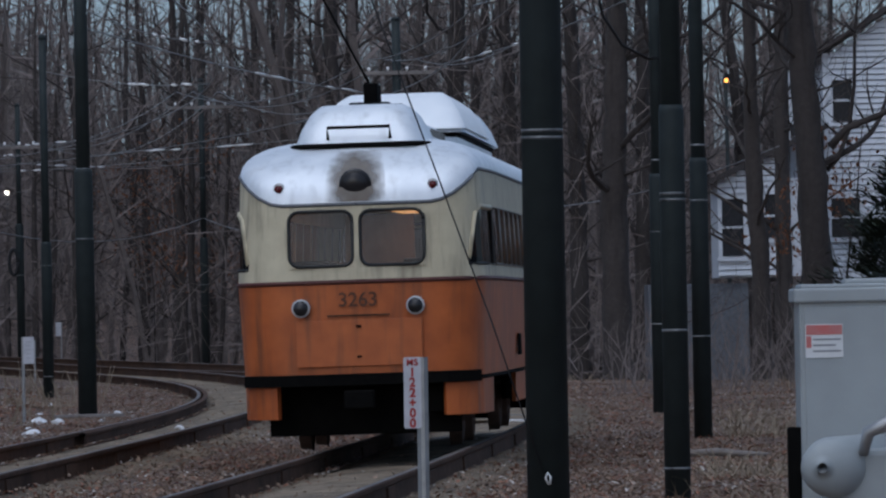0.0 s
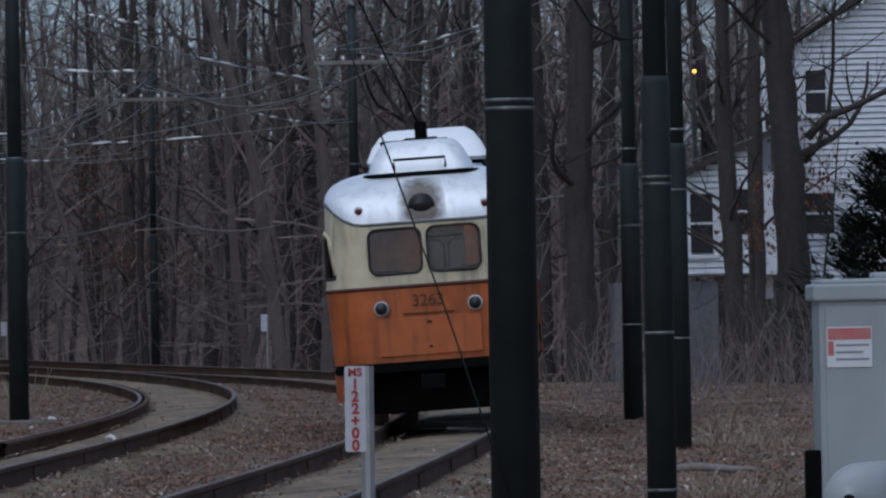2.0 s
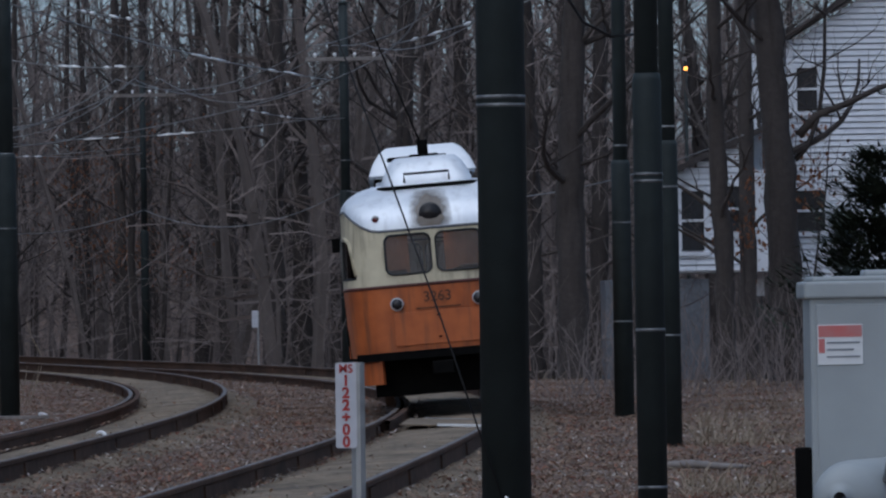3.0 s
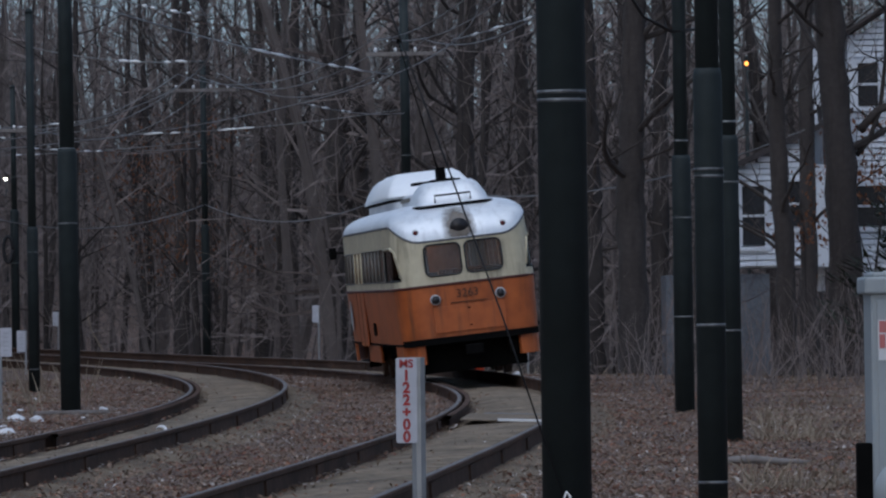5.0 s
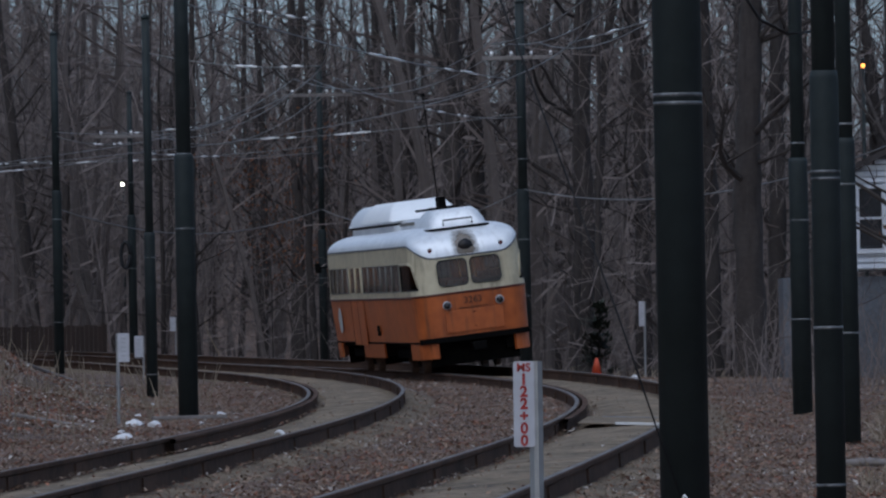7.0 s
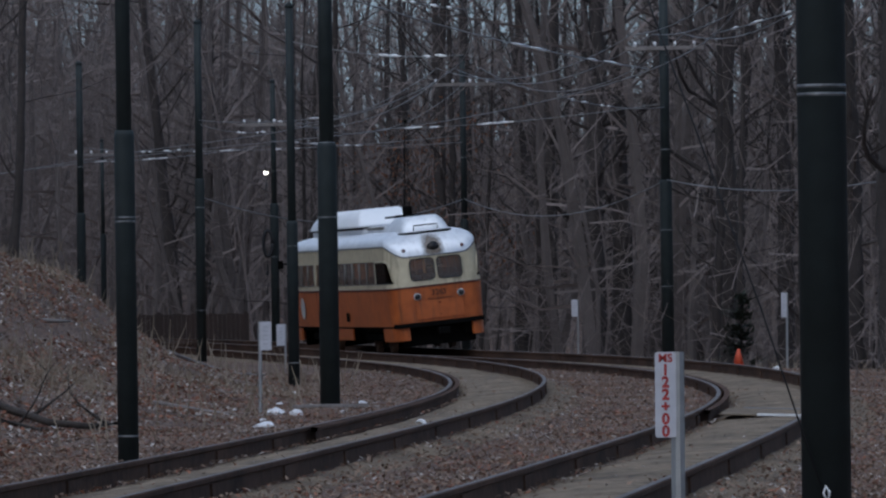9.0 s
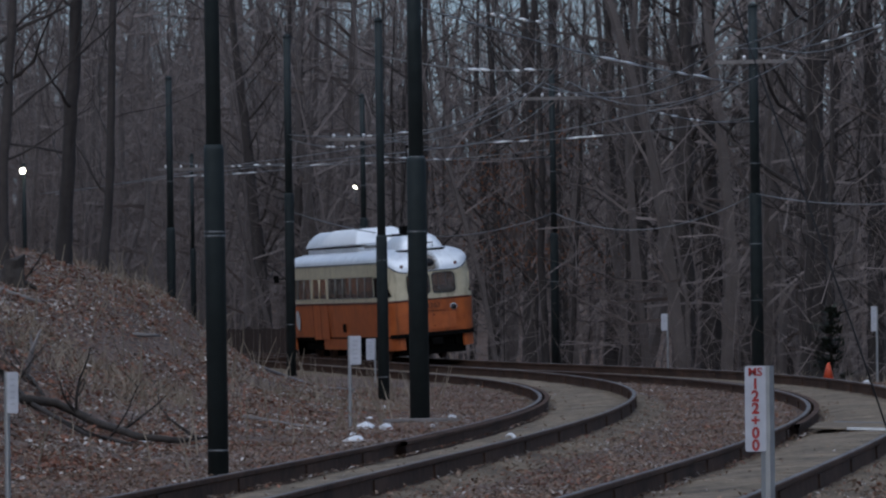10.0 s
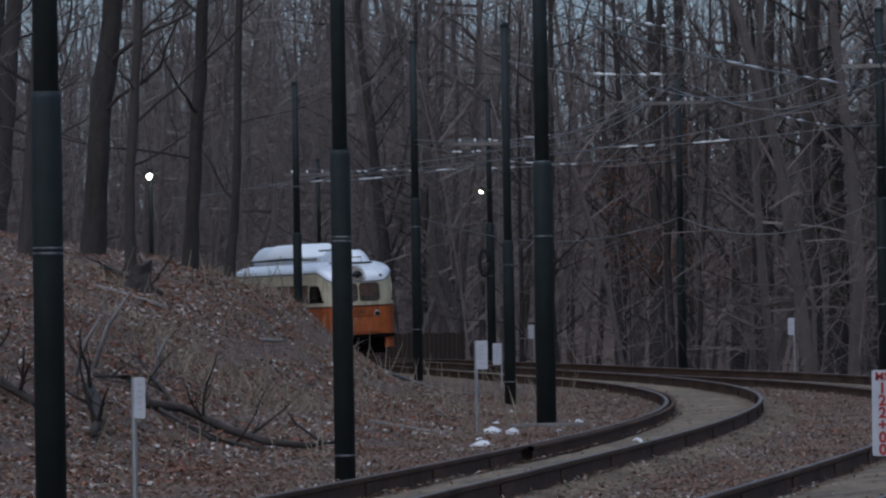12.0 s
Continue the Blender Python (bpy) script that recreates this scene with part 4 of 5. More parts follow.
def tree_meshes(seed, height, r0, limbs, first=0.25, lean=0.04, detail=2):
    rng = random.Random(seed)
    v, f = [], []
    n = 48
    p, pts = Vector((0, 0, -0.3)), []
    dx, dy = rng.uniform(-lean, lean), rng.uniform(-lean, lean)
    for i in range(n + 1):
        pts.append(p)
        way = noise.noise_vector((seed * 3.1, i * 0.11, 0.5)) * 0.10
        p = p + Vector((dx + way.x, dy + way.y, 1)) * (height / n)
    radii = [r0 * (1 + 0.55 * math.exp(-i * height / n / 0.35)) * (1 - 0.8 * (i / n) ** 1.2) for i in range(n + 1)]
    tube(v, f, pts, radii, 14)
    v[:] = [Vector(q) + (noise.noise_vector(Vector(q) * 1.7) * 0.22 + noise.noise_vector(Vector((q[0] * 9, q[1] * 9, q[2] * 2.2))) * 0.16) * r0 for q in v]
    bv, bf = [], []
    for i in range(limbs):
        k = first + (1 - first) * (i + rng.random()) / limbs
        j = min(n - 1, int(k * n))
        at = pts[j].lerp(pts[j + 1], k * n - j)
        a = rng.uniform(0, 2 * math.pi)
        up = rng.uniform(0.15, 1.0)
        branch(bv, bf, at, (math.cos(a), math.sin(a), up), height * rng.uniform(0.12, 0.26), radii[j] * rng.uniform(0.18, 0.34), detail, rng, 6, bend=0.3)
    return (v, f), (bv, bf)


def tree(seed, height, r0, limbs, m, label="bare grey-brown deciduous tree in winter", **kw):
    (v, f), (bv, bf) = tree_meshes(seed, height, r0, limbs, **kw)
    t = thing("tree", m, label, "tree", "bare trees")
    raw("trunk", v, f, M_BARK, t, smooth=True)
    raw("crown", bv, bf, M_BARK, t, "bare branches and twigs")
    return t


def clear_of_tracks(x, y, out=6.0, inn=9.5):
    return lateral("outer", x, y) > out or -lateral("inner", x, y) > inn


def build_trees():
    kinds = [tree(11 + i, h, r, n, pose(0, 0, 0), first=fst) for i, (h, r, n, fst) in enumerate([(17, 0.20, 22, 0.12), (19, 0.26, 22, 0.16), (15, 0.13, 20, 0.1), (20, 0.33, 24, 0.2), (13, 0.09, 18, 0.1), (18, 0.17, 26, 0.08)])]
    rng = random.Random(5)
    rng2, spots = random.Random(41), []
    # trees whose trunks stand out: beside the house, behind the curve, on the bank
    spots += [(5.42, 116, 0), (6.25, 124, 0), (2.75, 128, 3), (6.4, 112, 3), (-1.2, 165, 3), (0.6, 172, 1), (-4.46, 185, 3), (-8.3, 205, 1), (-2.3, 212, 0), (2.2, 150, 1),
              (-14.8, 100, 0), (-13.6, 96, 4), (-13.8, 105, 2), (-14.0, 112, 4), (-15.1, 95, 2), (-17.6, 98, 2), (-20.5, 118, 5), (-22.5, 105, 4), (-24, 128, 0), (-27, 140, 5), (-19, 88, 4), (-25.4, 160, 1), (-29, 150, 2)]
    while len(spots) < 190:
        y = rng.uniform(128, 235)
        x = rng.uniform(-0.28 * y, 0.11 * y)
        if clear_of_tracks(x, y, 8.0, 13.0) and not (x > 0.031 * y and y < 170) and all((x - a) ** 2 + (y - b) ** 2 > 2.2 for a, b, _ in spots):
            spots.append((x, y, rng.choice([0, 0, 2, 2, 4, 4, 5, 5, 1, 3])))
    for i, (x, y, k) in enumerate(spots):
        m = pose(x, y, ground_z(x, y), rng.uniform(-3, 3) if i > 8 else 0, rng.uniform(-5.5, 5.5) if i > 8 else rng.uniform(-1.5, 1.5), rng.uniform(0, 360))
        t = copy_thing(kinds[k], m)
        if (x, y) == (6.4, 112):
            # two heavy limbs that reach out in front of the house
            for pts, r in ((((6.62, 4.35), (6.95, 4.72), (7.5, 4.92), (8.1, 5.2), (9.0, 5.5), (9.8, 6.2)), 0.085), (((6.55, 3.9), (6.78, 4.15), (7.0, 4.7), (7.12, 5.6), (7.15, 6.6), (7.3, 8.0)), 0.055)):
                w = [m.inverted() @ Vector((px, 111.9, pz)) for px, pz in pts]
                v, f = [], []
                tube(v, f, w, [r * (1 - 0.12 * q) for q in range(6)], 8)
                for _ in range(7):
                    q = rng2.randint(2, 5)
                    branch(v, f, w[q], (rng2.uniform(-1, 1), rng2.uniform(-0.4, 0.4), rng2.uniform(-0.3, 1)), rng2.uniform(0.7, 1.8), r * 0.3, 1, rng2, 5)
                raw("limb", v, f, M_BARK, t, "long bare limb", smooth=True)
    for k in kinds:
        for o in (*k.children_recursive, k):
            bpy.data.objects.remove(o)


def build_woods():
    """Thicket of leaning stems, forked limbs and twigs that closes the view behind the trees."""
    rng = random.Random(9)
    v, f = [], []
    stems, stem_faces = [], []
    count = 0
    while count < 2900:
        y = rng.uniform(165, 400)
        x = rng.uniform(-0.34 * y, 0.14 * y) if rng.random() < 0.55 else rng.uniform(-0.26 * y, -0.08 * y)
        if not clear_of_tracks(x, y, 9.0, 16.0) or (x > 0.03 * y and y < 200) or (x < -0.108 * y and rng.random() < 0.05):
            continue
        count += 1
        z = ground_z(x, y) - 0.3
        h, r = rng.uniform(8, 22), rng.choice([0.025, 0.03, 0.04, 0.05, 0.07, 0.1, 0.14, 0.2])
        lean, bow, ph = rng.gauss(0, 0.10), rng.uniform(0.1, 0.5), rng.uniform(0, 6.28)
        pts = [Vector((x + lean * h * k / 6 + bow * math.sin(ph + k * 1.1), y, z + h * k / 6)) for k in range(7)]
        tube(*((stems, stem_faces) if r > 0.06 else (v, f)), pts, [r, r * 0.92, r * 0.82, r * 0.7, r * 0.52, r * 0.3, r * 0.1], 5, cap=False)
        for _ in range(12):
            k = rng.uniform(0.08, 0.97)
            j = min(5, int(k * 6))
            at = pts[j].lerp(pts[j + 1], k * 6 - j)
            d = Vector((rng.choice((-1, 1)) * rng.uniform(0.35, 1), rng.uniform(-0.5, 0.5), rng.uniform(-0.25, 1.1))).normalized()
            length = rng.uniform(1.0, 4.2)
            mid = at + d * length * 0.5 + Vector((rng.uniform(-0.3, 0.3), 0, rng.uniform(-0.25, 0.35)))
            end = at + d * length + Vector((rng.uniform(-0.3, 0.3), 0, rng.uniform(-0.2, 0.9)))
            tube(v, f, [at, mid, end], [r * 0.38, r * 0.24, 0.006], 3, cap=False)
            for _ in range(4):
                q = mid.lerp(end, rng.uniform(-0.3, 1))
                e = q + Vector((rng.uniform(-0.9, 0.9), rng.uniform(-0.3, 0.3), rng.uniform(-0.3, 0.9)))
                tube(v, f, [q, e], [0.012, 0.005], 3, cap=False)
    count = 0
    while count < 14000:
        y = rng.uniform(135, 330)
        x = rng.uniform(-0.30 * y, 0.10 * y)
        if not clear_of_tracks(x, y, 6.0, 12.0) or (x > 0.03 * y and y < 200) or (x < -0.108 * y and rng.random() < 0.05):
            continue
        count += 1
        z = ground_z(x, y) + rng.uniform(0.0, 1.0) ** 1.5 * 12.0
        d = Vector((rng.uniform(-1, 1), rng.uniform(-0.4, 0.4), rng.uniform(-0.2, 1.4))).normalized()
        ln, r = rng.uniform(0.8, 3.4), rng.uniform(0.006, 0.022)
        a = Vector((x, y, z))
        b = a + d * ln * 0.5 + Vector((rng.uniform(-0.15, 0.15), 0, rng.uniform(-0.05, 0.2)))
        tube(v, f, [a, b, a + d * ln + Vector((0, 0, 0.15))], [r, r * 0.7, r * 0.3], 3, cap=False)
        for _ in range(3):
            q = b + d * rng.uniform(-0.4, 0.4) * ln
            tube(v, f, [q, q + Vector((rng.uniform(-0.6, 0.6), 0, rng.uniform(0, 0.8)))], [r * 0.6, r * 0.25], 3, cap=False)
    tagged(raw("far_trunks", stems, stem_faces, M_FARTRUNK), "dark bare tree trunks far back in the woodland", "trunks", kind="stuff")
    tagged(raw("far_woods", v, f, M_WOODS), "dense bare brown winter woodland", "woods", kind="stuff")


def build_litter():
    """Loose curled leaves on the ground near the tracks."""
    rng = random.Random(21)
    kinds = [([], []), ([], []), ([], [])]
    count = 0
    while count < 300000:
        y = 28 + 100 * rng.random() ** 1.3
        x = rng.uniform(-0.18 * y - 0.3, 0.075 * y)
        if count % 5 == 0:
            y = rng.uniform(55, 122)
            x = plan_x("inner", y) - rng.uniform(3.0, 9.5)
        do, di = lateral("outer", x, y), lateral("inner", x, y)
        if (0.8 < do < 1.25 or 0.8 < di < 1.25) and rng.random() > 0.4:
            continue
        if abs(do) < 1.2 or abs(di) < 1.2:
            if rng.random() > (0.9 if min(abs(do), abs(di)) > 0.93 else 0.30 if 0.46 < min(abs(do), abs(di)) < 0.70 else 0.03):
                continue
        count += 1
        z = ground_z(x, y) + rng.uniform(0.0, 0.03)
        near = min(abs(do), abs(di))
        if near < 1.75:
            z = max(z, float(np.interp(near, [0.4, 0.62, 0.9, 1.0, 1.25, 1.75], [-0.14, -0.17, -0.17, -0.18, -0.21, -0.32])) + (0.08 if (do if abs(do) < abs(di) else di) > 0.9 else 0.0))
        s = (0.010 + 0.030 * rng.random() ** 2) * (1.5 if di < -3.5 else 1.0)
        tone = noise.noise((x * 0.9, y * 0.5, 3)) * 0.35 + rng.random()
        v, f = kinds[1 if tone > (0.80 if di < -3.5 else 0.93) else 2 if tone < (0.38 if di < -3.5 else 0.16) else 0]
        wide = rng.uniform(0.18, 0.55)
        m = Matrix.Translation((x, y, z)) @ Euler((rng.uniform(-0.7, 0.7), rng.uniform(-0.7, 0.7), rng.uniform(0, 6.28))).to_matrix().to_4x4()
        b = len(v)
        v += [m @ Vector(q) for q in ((-s, 0, 0), (-s * 0.1, -s * wide, s * 0.3), (s, 0, 0.15 * s), (s * 0.15, s * wide, s * 0.35))]
        f += [(b, b + 1, b + 2), (b, b + 2, b + 3)]
    for (v, f), m, tint in zip(kinds, (M_LEAVES, M_PALELEAF, M_REDLEAF), ("curled brown", "bleached pale grey-tan", "rusty red-brown")):
        tagged(raw("fallen_leaves", v, f, m), tint + " fallen leaves lying on the ground", "leaves", kind="stuff")
    v, f = [], []
    count = 0
    while count < 7000:
        y = rng.uniform(36, 150)
        x = rng.uniform(-0.155 * y, 0.075 * y)
        do, di = lateral("outer", x, y), -lateral("inner", x, y)
        patch = noise.noise((x * 0.25, y * 0.25, 7))
        if not ((do > 3.0 and patch > 0.12 and (y < 75 or rng.random() < 0.25)) or (di > 2.6 and patch > 0.3 and y > 95) or (di > 5 and patch > 0.30)) or (di < 5 and rng.random() > patch * 2.6):
            continue
        count += 1
        z = ground_z(x, y)
        h = 0.05 + 0.3 * rng.random() ** 2.2
        a = rng.uniform(0, 6.28)
        w, ln = rng.uniform(0.003, 0.007), rng.uniform(0.2, 2.4) * h
        b = len(v)
        v += [(x - w, y, z), (x + w, y, z), (x + math.cos(a) * ln * 0.4 + w * 0.7, y + math.sin(a) * ln * 0.4, z + h * 0.6), (x + math.cos(a) * ln * 0.4 - w * 0.7, y + math.sin(a) * ln * 0.4, z + h * 0.6), (x + math.cos(a) * ln, y + math.sin(a) * ln, z + h)]
        f += [(b, b + 1, b + 2, b + 3), (b + 3, b + 2, b + 4)]
    tagged(raw("dead_grass", v, f, M_STRAW), "straw-coloured dead grass stalks", "grass", kind="stuff")


# ---- house, cabinet, signs ----
M_CLAP = mat("white_clapboard", (0.70, 0.72, 0.76), 0.6, second=(0.58, 0.60, 0.64), grain=4, big=0.5)
M_SHINGLE = mat("dark_roof_shingle", (0.07, 0.06, 0.058), 0.9, bump=0.5)
M_HGLASS = mat("dark_house_glass", (0.03, 0.032, 0.038), 0.2, second=(0.018, 0.018, 0.022), spec=0.2)
M_CONC = mat("grey_block_wall", (0.25, 0.26, 0.28), 0.85, second=(0.18, 0.19, 0.20))
M_BASE = mat("weathered_base_render", (0.16, 0.17, 0.19), 0.9, second=(0.09, 0.095, 0.105), big=1.0)
M_CAB = mat("grey_cabinet_enamel", (0.36, 0.385, 0.39), 0.5, second=(0.29, 0.31, 0.315), grain=3, big=1.0, bump=0.04)
M_LABEL = mat("white_label", (0.72, 0.72, 0.72), 0.5, second=(0.6, 0.6, 0.6))
M_REDINK = mat("red_print", (0.42, 0.045, 0.04), 0.6)
M_FADED = mat("faded_red_print", (0.50, 0.13, 0.12), 0.6, second=(0.42, 0.2, 0.19))
M_SIGN = mat("white_sign_enamel", (0.54, 0.54, 0.58), 0.5, second=(0.42, 0.42, 0.45))
M_FADEBAR = mat("faded_grey_print", (0.42, 0.42, 0.45), 0.6, second=(0.36, 0.36, 0.39))
M_GALV = mat("galvanised_post", (0.40, 0.40, 0.40), 0.45, 0.6, second=(0.27, 0.27, 0.27))
M_CONE = mat("orange_cone_plastic", (0.65, 0.09, 0.03), 0.5)
M_NEEDLE = mat("dark_evergreen", (0.032, 0.044, 0.026), 0.85, second=(0.012, 0.018, 0.011), per_island=0.8)
M_OAKLEAF = mat("dry_oak_leaf", (0.22, 0.085, 0.035), 0.85, second=(0.09, 0.04, 0.02), per_island=0.9)
M_SNOW = mat("dirty_white_litter", (0.8, 0.8, 0.82), 0.7, second=(0.6, 0.6, 0.6))
M_LAMP = glow("pale_street_lamp", (1.0, 0.90, 0.66), 6.0)
M_SODIUM = glow("sodium_lamp", (1.0, 0.34, 0.05), 1.7)


def clapboards(name, x0, x1, z0, top_at, y, parent, holes=(), pitch=0.15):
    """Overlapping boards from z0 up to the roof line top_at(x); holes: (xa, xb, za, zb) left open for windows."""
    shared = {}
    z = z0
    while True:
        spans = [(x0, x1)]
        lo, hi = x0, x1
        if top_at(x0) < z + pitch and top_at(x1) < z + pitch:
            xs = [x for x in np.linspace(x0, x1, 60) if top_at(x) > z + pitch]
            if not xs:
                break
            spans = [(xs[0], xs[-1])]
        elif top_at(x0) < z + pitch or top_at(x1) < z + pitch:
            xs = [x for x in np.linspace(x0, x1, 60) if top_at(x) > z + pitch]
            spans = [(xs[0], xs[-1])]
        for xa, xb, za, zb in holes:
            if za - pitch < z < zb:
                spans = [q for s in spans for q in ((s[0], min(s[1], xa)), (max(s[0], xb), s[1])) if q[1] - q[0] > 0.05]
        for a, b in spans:
            v = [(a, y, z), (b, y, z), (b, y - 0.06, z), (a, y - 0.06, z), (a, y, z + pitch - 0.035), (b, y, z + pitch - 0.035), (b, y - 0.022, z + pitch - 0.030), (a, y - 0.022, z + pitch - 0.030)]
            raw("clapboard", v, [(0, 3, 2, 1), (3, 7, 6, 2), (0, 4, 7, 3), (1, 2, 6, 5), (4, 5, 6, 7)], M_CLAP, parent)
        z += pitch
        if z > 14:
            break


def house_window(parent, xa, xb, za, zb, y):
    fr = part("window", boxes(((xa - 0.1, y - 0.05, za - 0.1), (xa, y + 0.02, zb + 0.1)), ((xb, y - 0.05, za - 0.1), (xb + 0.1, y + 0.02, zb + 0.1)), ((xa, y - 0.05, zb), (xb, y + 0.02, zb + 0.1)), ((xa - 0.14, y - 0.08, za - 0.14), (xb + 0.14, y + 0.02, za - 0.04)), ((xa, y - 0.02, (za + zb) / 2 - 0.03), (xb, y + 0.02, (za + zb) / 2 + 0.03)), bevel=0.006), M_CLAP, parent, "white window frame")
    part("pane", boxes(((xa, y + 0.02, za), (xb, y + 0.04, zb))), M_HGLASS, fr, "dark window glass")


def build_house():
    h = thing("house", None, "white clapboard house with a steep gable behind bare trees", "house")
    y = 150.0
    top = lambda x: 7.75 + (x - 8.65) * 0.62 if x < 13 else 10.45 - (x - 13) * 0.62
    holes = [(8.85, 9.35, 6.0, 7.05), (8.75, 9.5, 3.0, 4.0)]
    part("wall", boxes(((8.66, y + 0.13, -1.0), (17.5, y + 8, 7.7))), M_CLAP, h, "white side wall")
    raw("gable", [(8.66, y + 0.13, 7.6), (17.5, y + 0.13, 7.6), (13, y + 0.13, 10.4), (8.66, y + 8, 7.6), (17.5, y + 8, 7.6), (13, y + 8, 10.4)], [(0, 1, 2), (3, 5, 4), (0, 3, 4, 1)], M_CLAP, h)
    clapboards("clapboard", 8.65, 17.4, 0.6, top, y + 0.045, h, holes)
    for w in holes:
        house_window(h, *w, y - 0.0)
    raw("roof", [(8.35, y - 0.35, 7.6), (13, y - 0.35, 10.5), (13, y + 8.4, 10.5), (8.35, y + 8.4, 7.6), (8.35, y - 0.35, 7.75), (13, y - 0.35, 10.65), (13, y + 8.4, 10.65), (8.35, y + 8.4, 7.75)],
        [(0, 1, 2, 3), (4, 7, 6, 5), (0, 4, 5, 1), (3, 2, 6, 7), (0, 3, 7, 4)], M_SHINGLE, h, "dark shingle roof slope")
    raw("roof", [(17.65, y - 0.35, 7.6), (13, y - 0.35, 10.5), (13, y + 8.4, 10.5), (17.65, y + 8.4, 7.6), (17.65, y - 0.35, 7.75), (13, y - 0.35, 10.65), (13, y + 8.4, 10.65), (17.65, y + 8.4, 7.75)],
        [(0, 3, 2, 1), (4, 5, 6, 7), (0, 1, 5, 4), (3, 7, 6, 2), (0, 4, 7, 3)], M_SHINGLE, h, "dark shingle roof slope")
    part("corner_board", boxes(((7.72, y - 0.10, 1.4), (7.95, y + 0.1, 7.6)), bevel=0.01), M_CLAP, h, "white corner board")
    part("corner_board", boxes(((8.60, y - 0.03, 0.4), (8.76, y + 0.1, 7.75)), bevel=0.01), M_CLAP, h, "white corner board")
    # lower wing
    w = thing("house_wing", None, "low white clapboard wing with dark windows", "house")
    yw = 148.0
    tw = lambda x: 4.55 + (x - 5.8) * 0.45
    hw = [(5.85, 6.4, 2.55, 4.0), (6.95, 7.35, 3.0, 4.1)]
    part("wall", boxes(((5.75, yw + 0.13, 2.0), (8.5, yw + 5, 4.5))), M_CLAP, w, "white wing wall")
    clapboards("clapboard", 5.75, 7.6, 2.05, tw, yw + 0.045, w, hw)
    for q in hw:
        house_window(w, *q, yw)
    raw("roof", [(5.5, yw - 0.3, 4.35), (8.6, yw - 0.3, 5.75), (8.6, yw + 5.2, 5.75), (5.5, yw + 5.2, 4.35), (5.5, yw - 0.3, 4.5), (8.6, yw - 0.3, 5.9), (8.6, yw + 5.2, 5.9), (5.5, yw + 5.2, 4.5)],
        [(0, 1, 2, 3), (4, 7, 6, 5), (0, 4, 5, 1), (3, 2, 6, 7), (0, 3, 7, 4)], M_SHINGLE, w, "dark shingle roof")
    part("base_wall", boxes(((3.95, yw + 0.2, -0.8), (6.5, yw + 4.8, 1.85)), bevel=0.02), M_BASE, w, "grey-blue rendered base wall")


def build_cabinet():
    c = thing("signal_cabinet", pose(1.785, 30.0, -0.35), "grey steel signal cabinet with a red and white warning label", "cabinet")
    part("body", boxes(((0.03, 0.0, 0.1), (0.95, 0.6, 1.72)), bevel=0.012), M_CAB, c)
    part("lid", boxes(((0.0, -0.03, 1.69), (0.98, 0.63, 1.775)), ((0.04, 0.0, 1.77), (0.94, 0.6, 1.80)), ((0.31, 0.1, 1.795), (0.6, 0.4, 1.83)), bevel=0.012), M_CAB, c, "overhanging grey lid")
    part("plinth", boxes(((-0.04, 0.05, -0.1), (1.0, 0.65, 0.12)), bevel=0.01), M_CONC, c)
    d = part("door", boxes(((0.06, -0.012, 0.16), (0.92, 0.004, 1.66)), bevel=0.005), M_CAB, c, "flush grey door")
    part("edge_post", boxes(((-0.05, 0.02, 0.3), (0.03, 0.12, 0.95)), bevel=0.01), M_BLACK, c, "dark bracket at the cabinet edge")
    lab = part("label", boxes(((0.065, -0.018, 1.36), (0.29, -0.011, 1.56)), bevel=0.002), M_LABEL, d, "white warning label with a red heading")
    part("red_heading", boxes(((0.07, -0.021, 1.498), (0.285, -0.017, 1.556))), M_FADED, lab)
    part("red_symbol", boxes(((0.07, -0.021, 1.42), (0.10, -0.017, 1.49))), M_FADED, lab)
    for i in range(3):
        part("print_bar", boxes(((0.11, -0.020, 1.465 - i * 0.035), (0.275 - 0.03 * (i % 2), -0.017, 1.475 - i * 0.035))), M_CONC, lab)
    # rounded machine housing in front of the cabinet
    g = thing("gate_machine_housing", pose(1.80, 29.3, -0.35), "pale grey rounded metal machine housing with a handle", "machine housing")
    v, f = [], []
    prof = ((-0.09, 0.03), (-0.075, 0.08), (-0.04, 0.13), (0.01, 0.162), (0.07, 0.178), (0.75, 0.18), (0.8, 0.15))
    for x, r in prof:
        v += [Vector((x * 0.4 + r * math.cos(2 * math.pi * k / 28) + 0.12, 0.8 * x - 0.2, 0.73 + r * math.sin(2 * math.pi * k / 28))) for k in range(28)]
    for j in range(len(prof) - 1):
        f += [(j * 28 + k, j * 28 + (k + 1) % 28, (j + 1) * 28 + (k + 1) % 28, (j + 1) * 28 + k) for k in range(28)]
    f += [tuple(range(28)), tuple(168 + k for k in range(28))]
    raw("drum", v, f, M_CAB, g, "pale rounded drum", smooth=True)
    part("case", boxes(((0.12, -0.1, 0.05), (0.85, 0.5, 0.83)), bevel=0.04), M_CAB, g, "pale grey case")
    tubes("handle", [([(0.33, -0.14, 0.80), (0.36, -0.18, 0.93), (0.46, -0.2, 0.975), (0.6, -0.2, 0.98)], [0.03, 0.04, 0.045, 0.045])], M_GALV, g, "bright curved handle", sides=10)
    part("stand", boxes(((0.0, 0.0, -0.05), (0.85, 0.5, 0.08))), M_CONC, g)


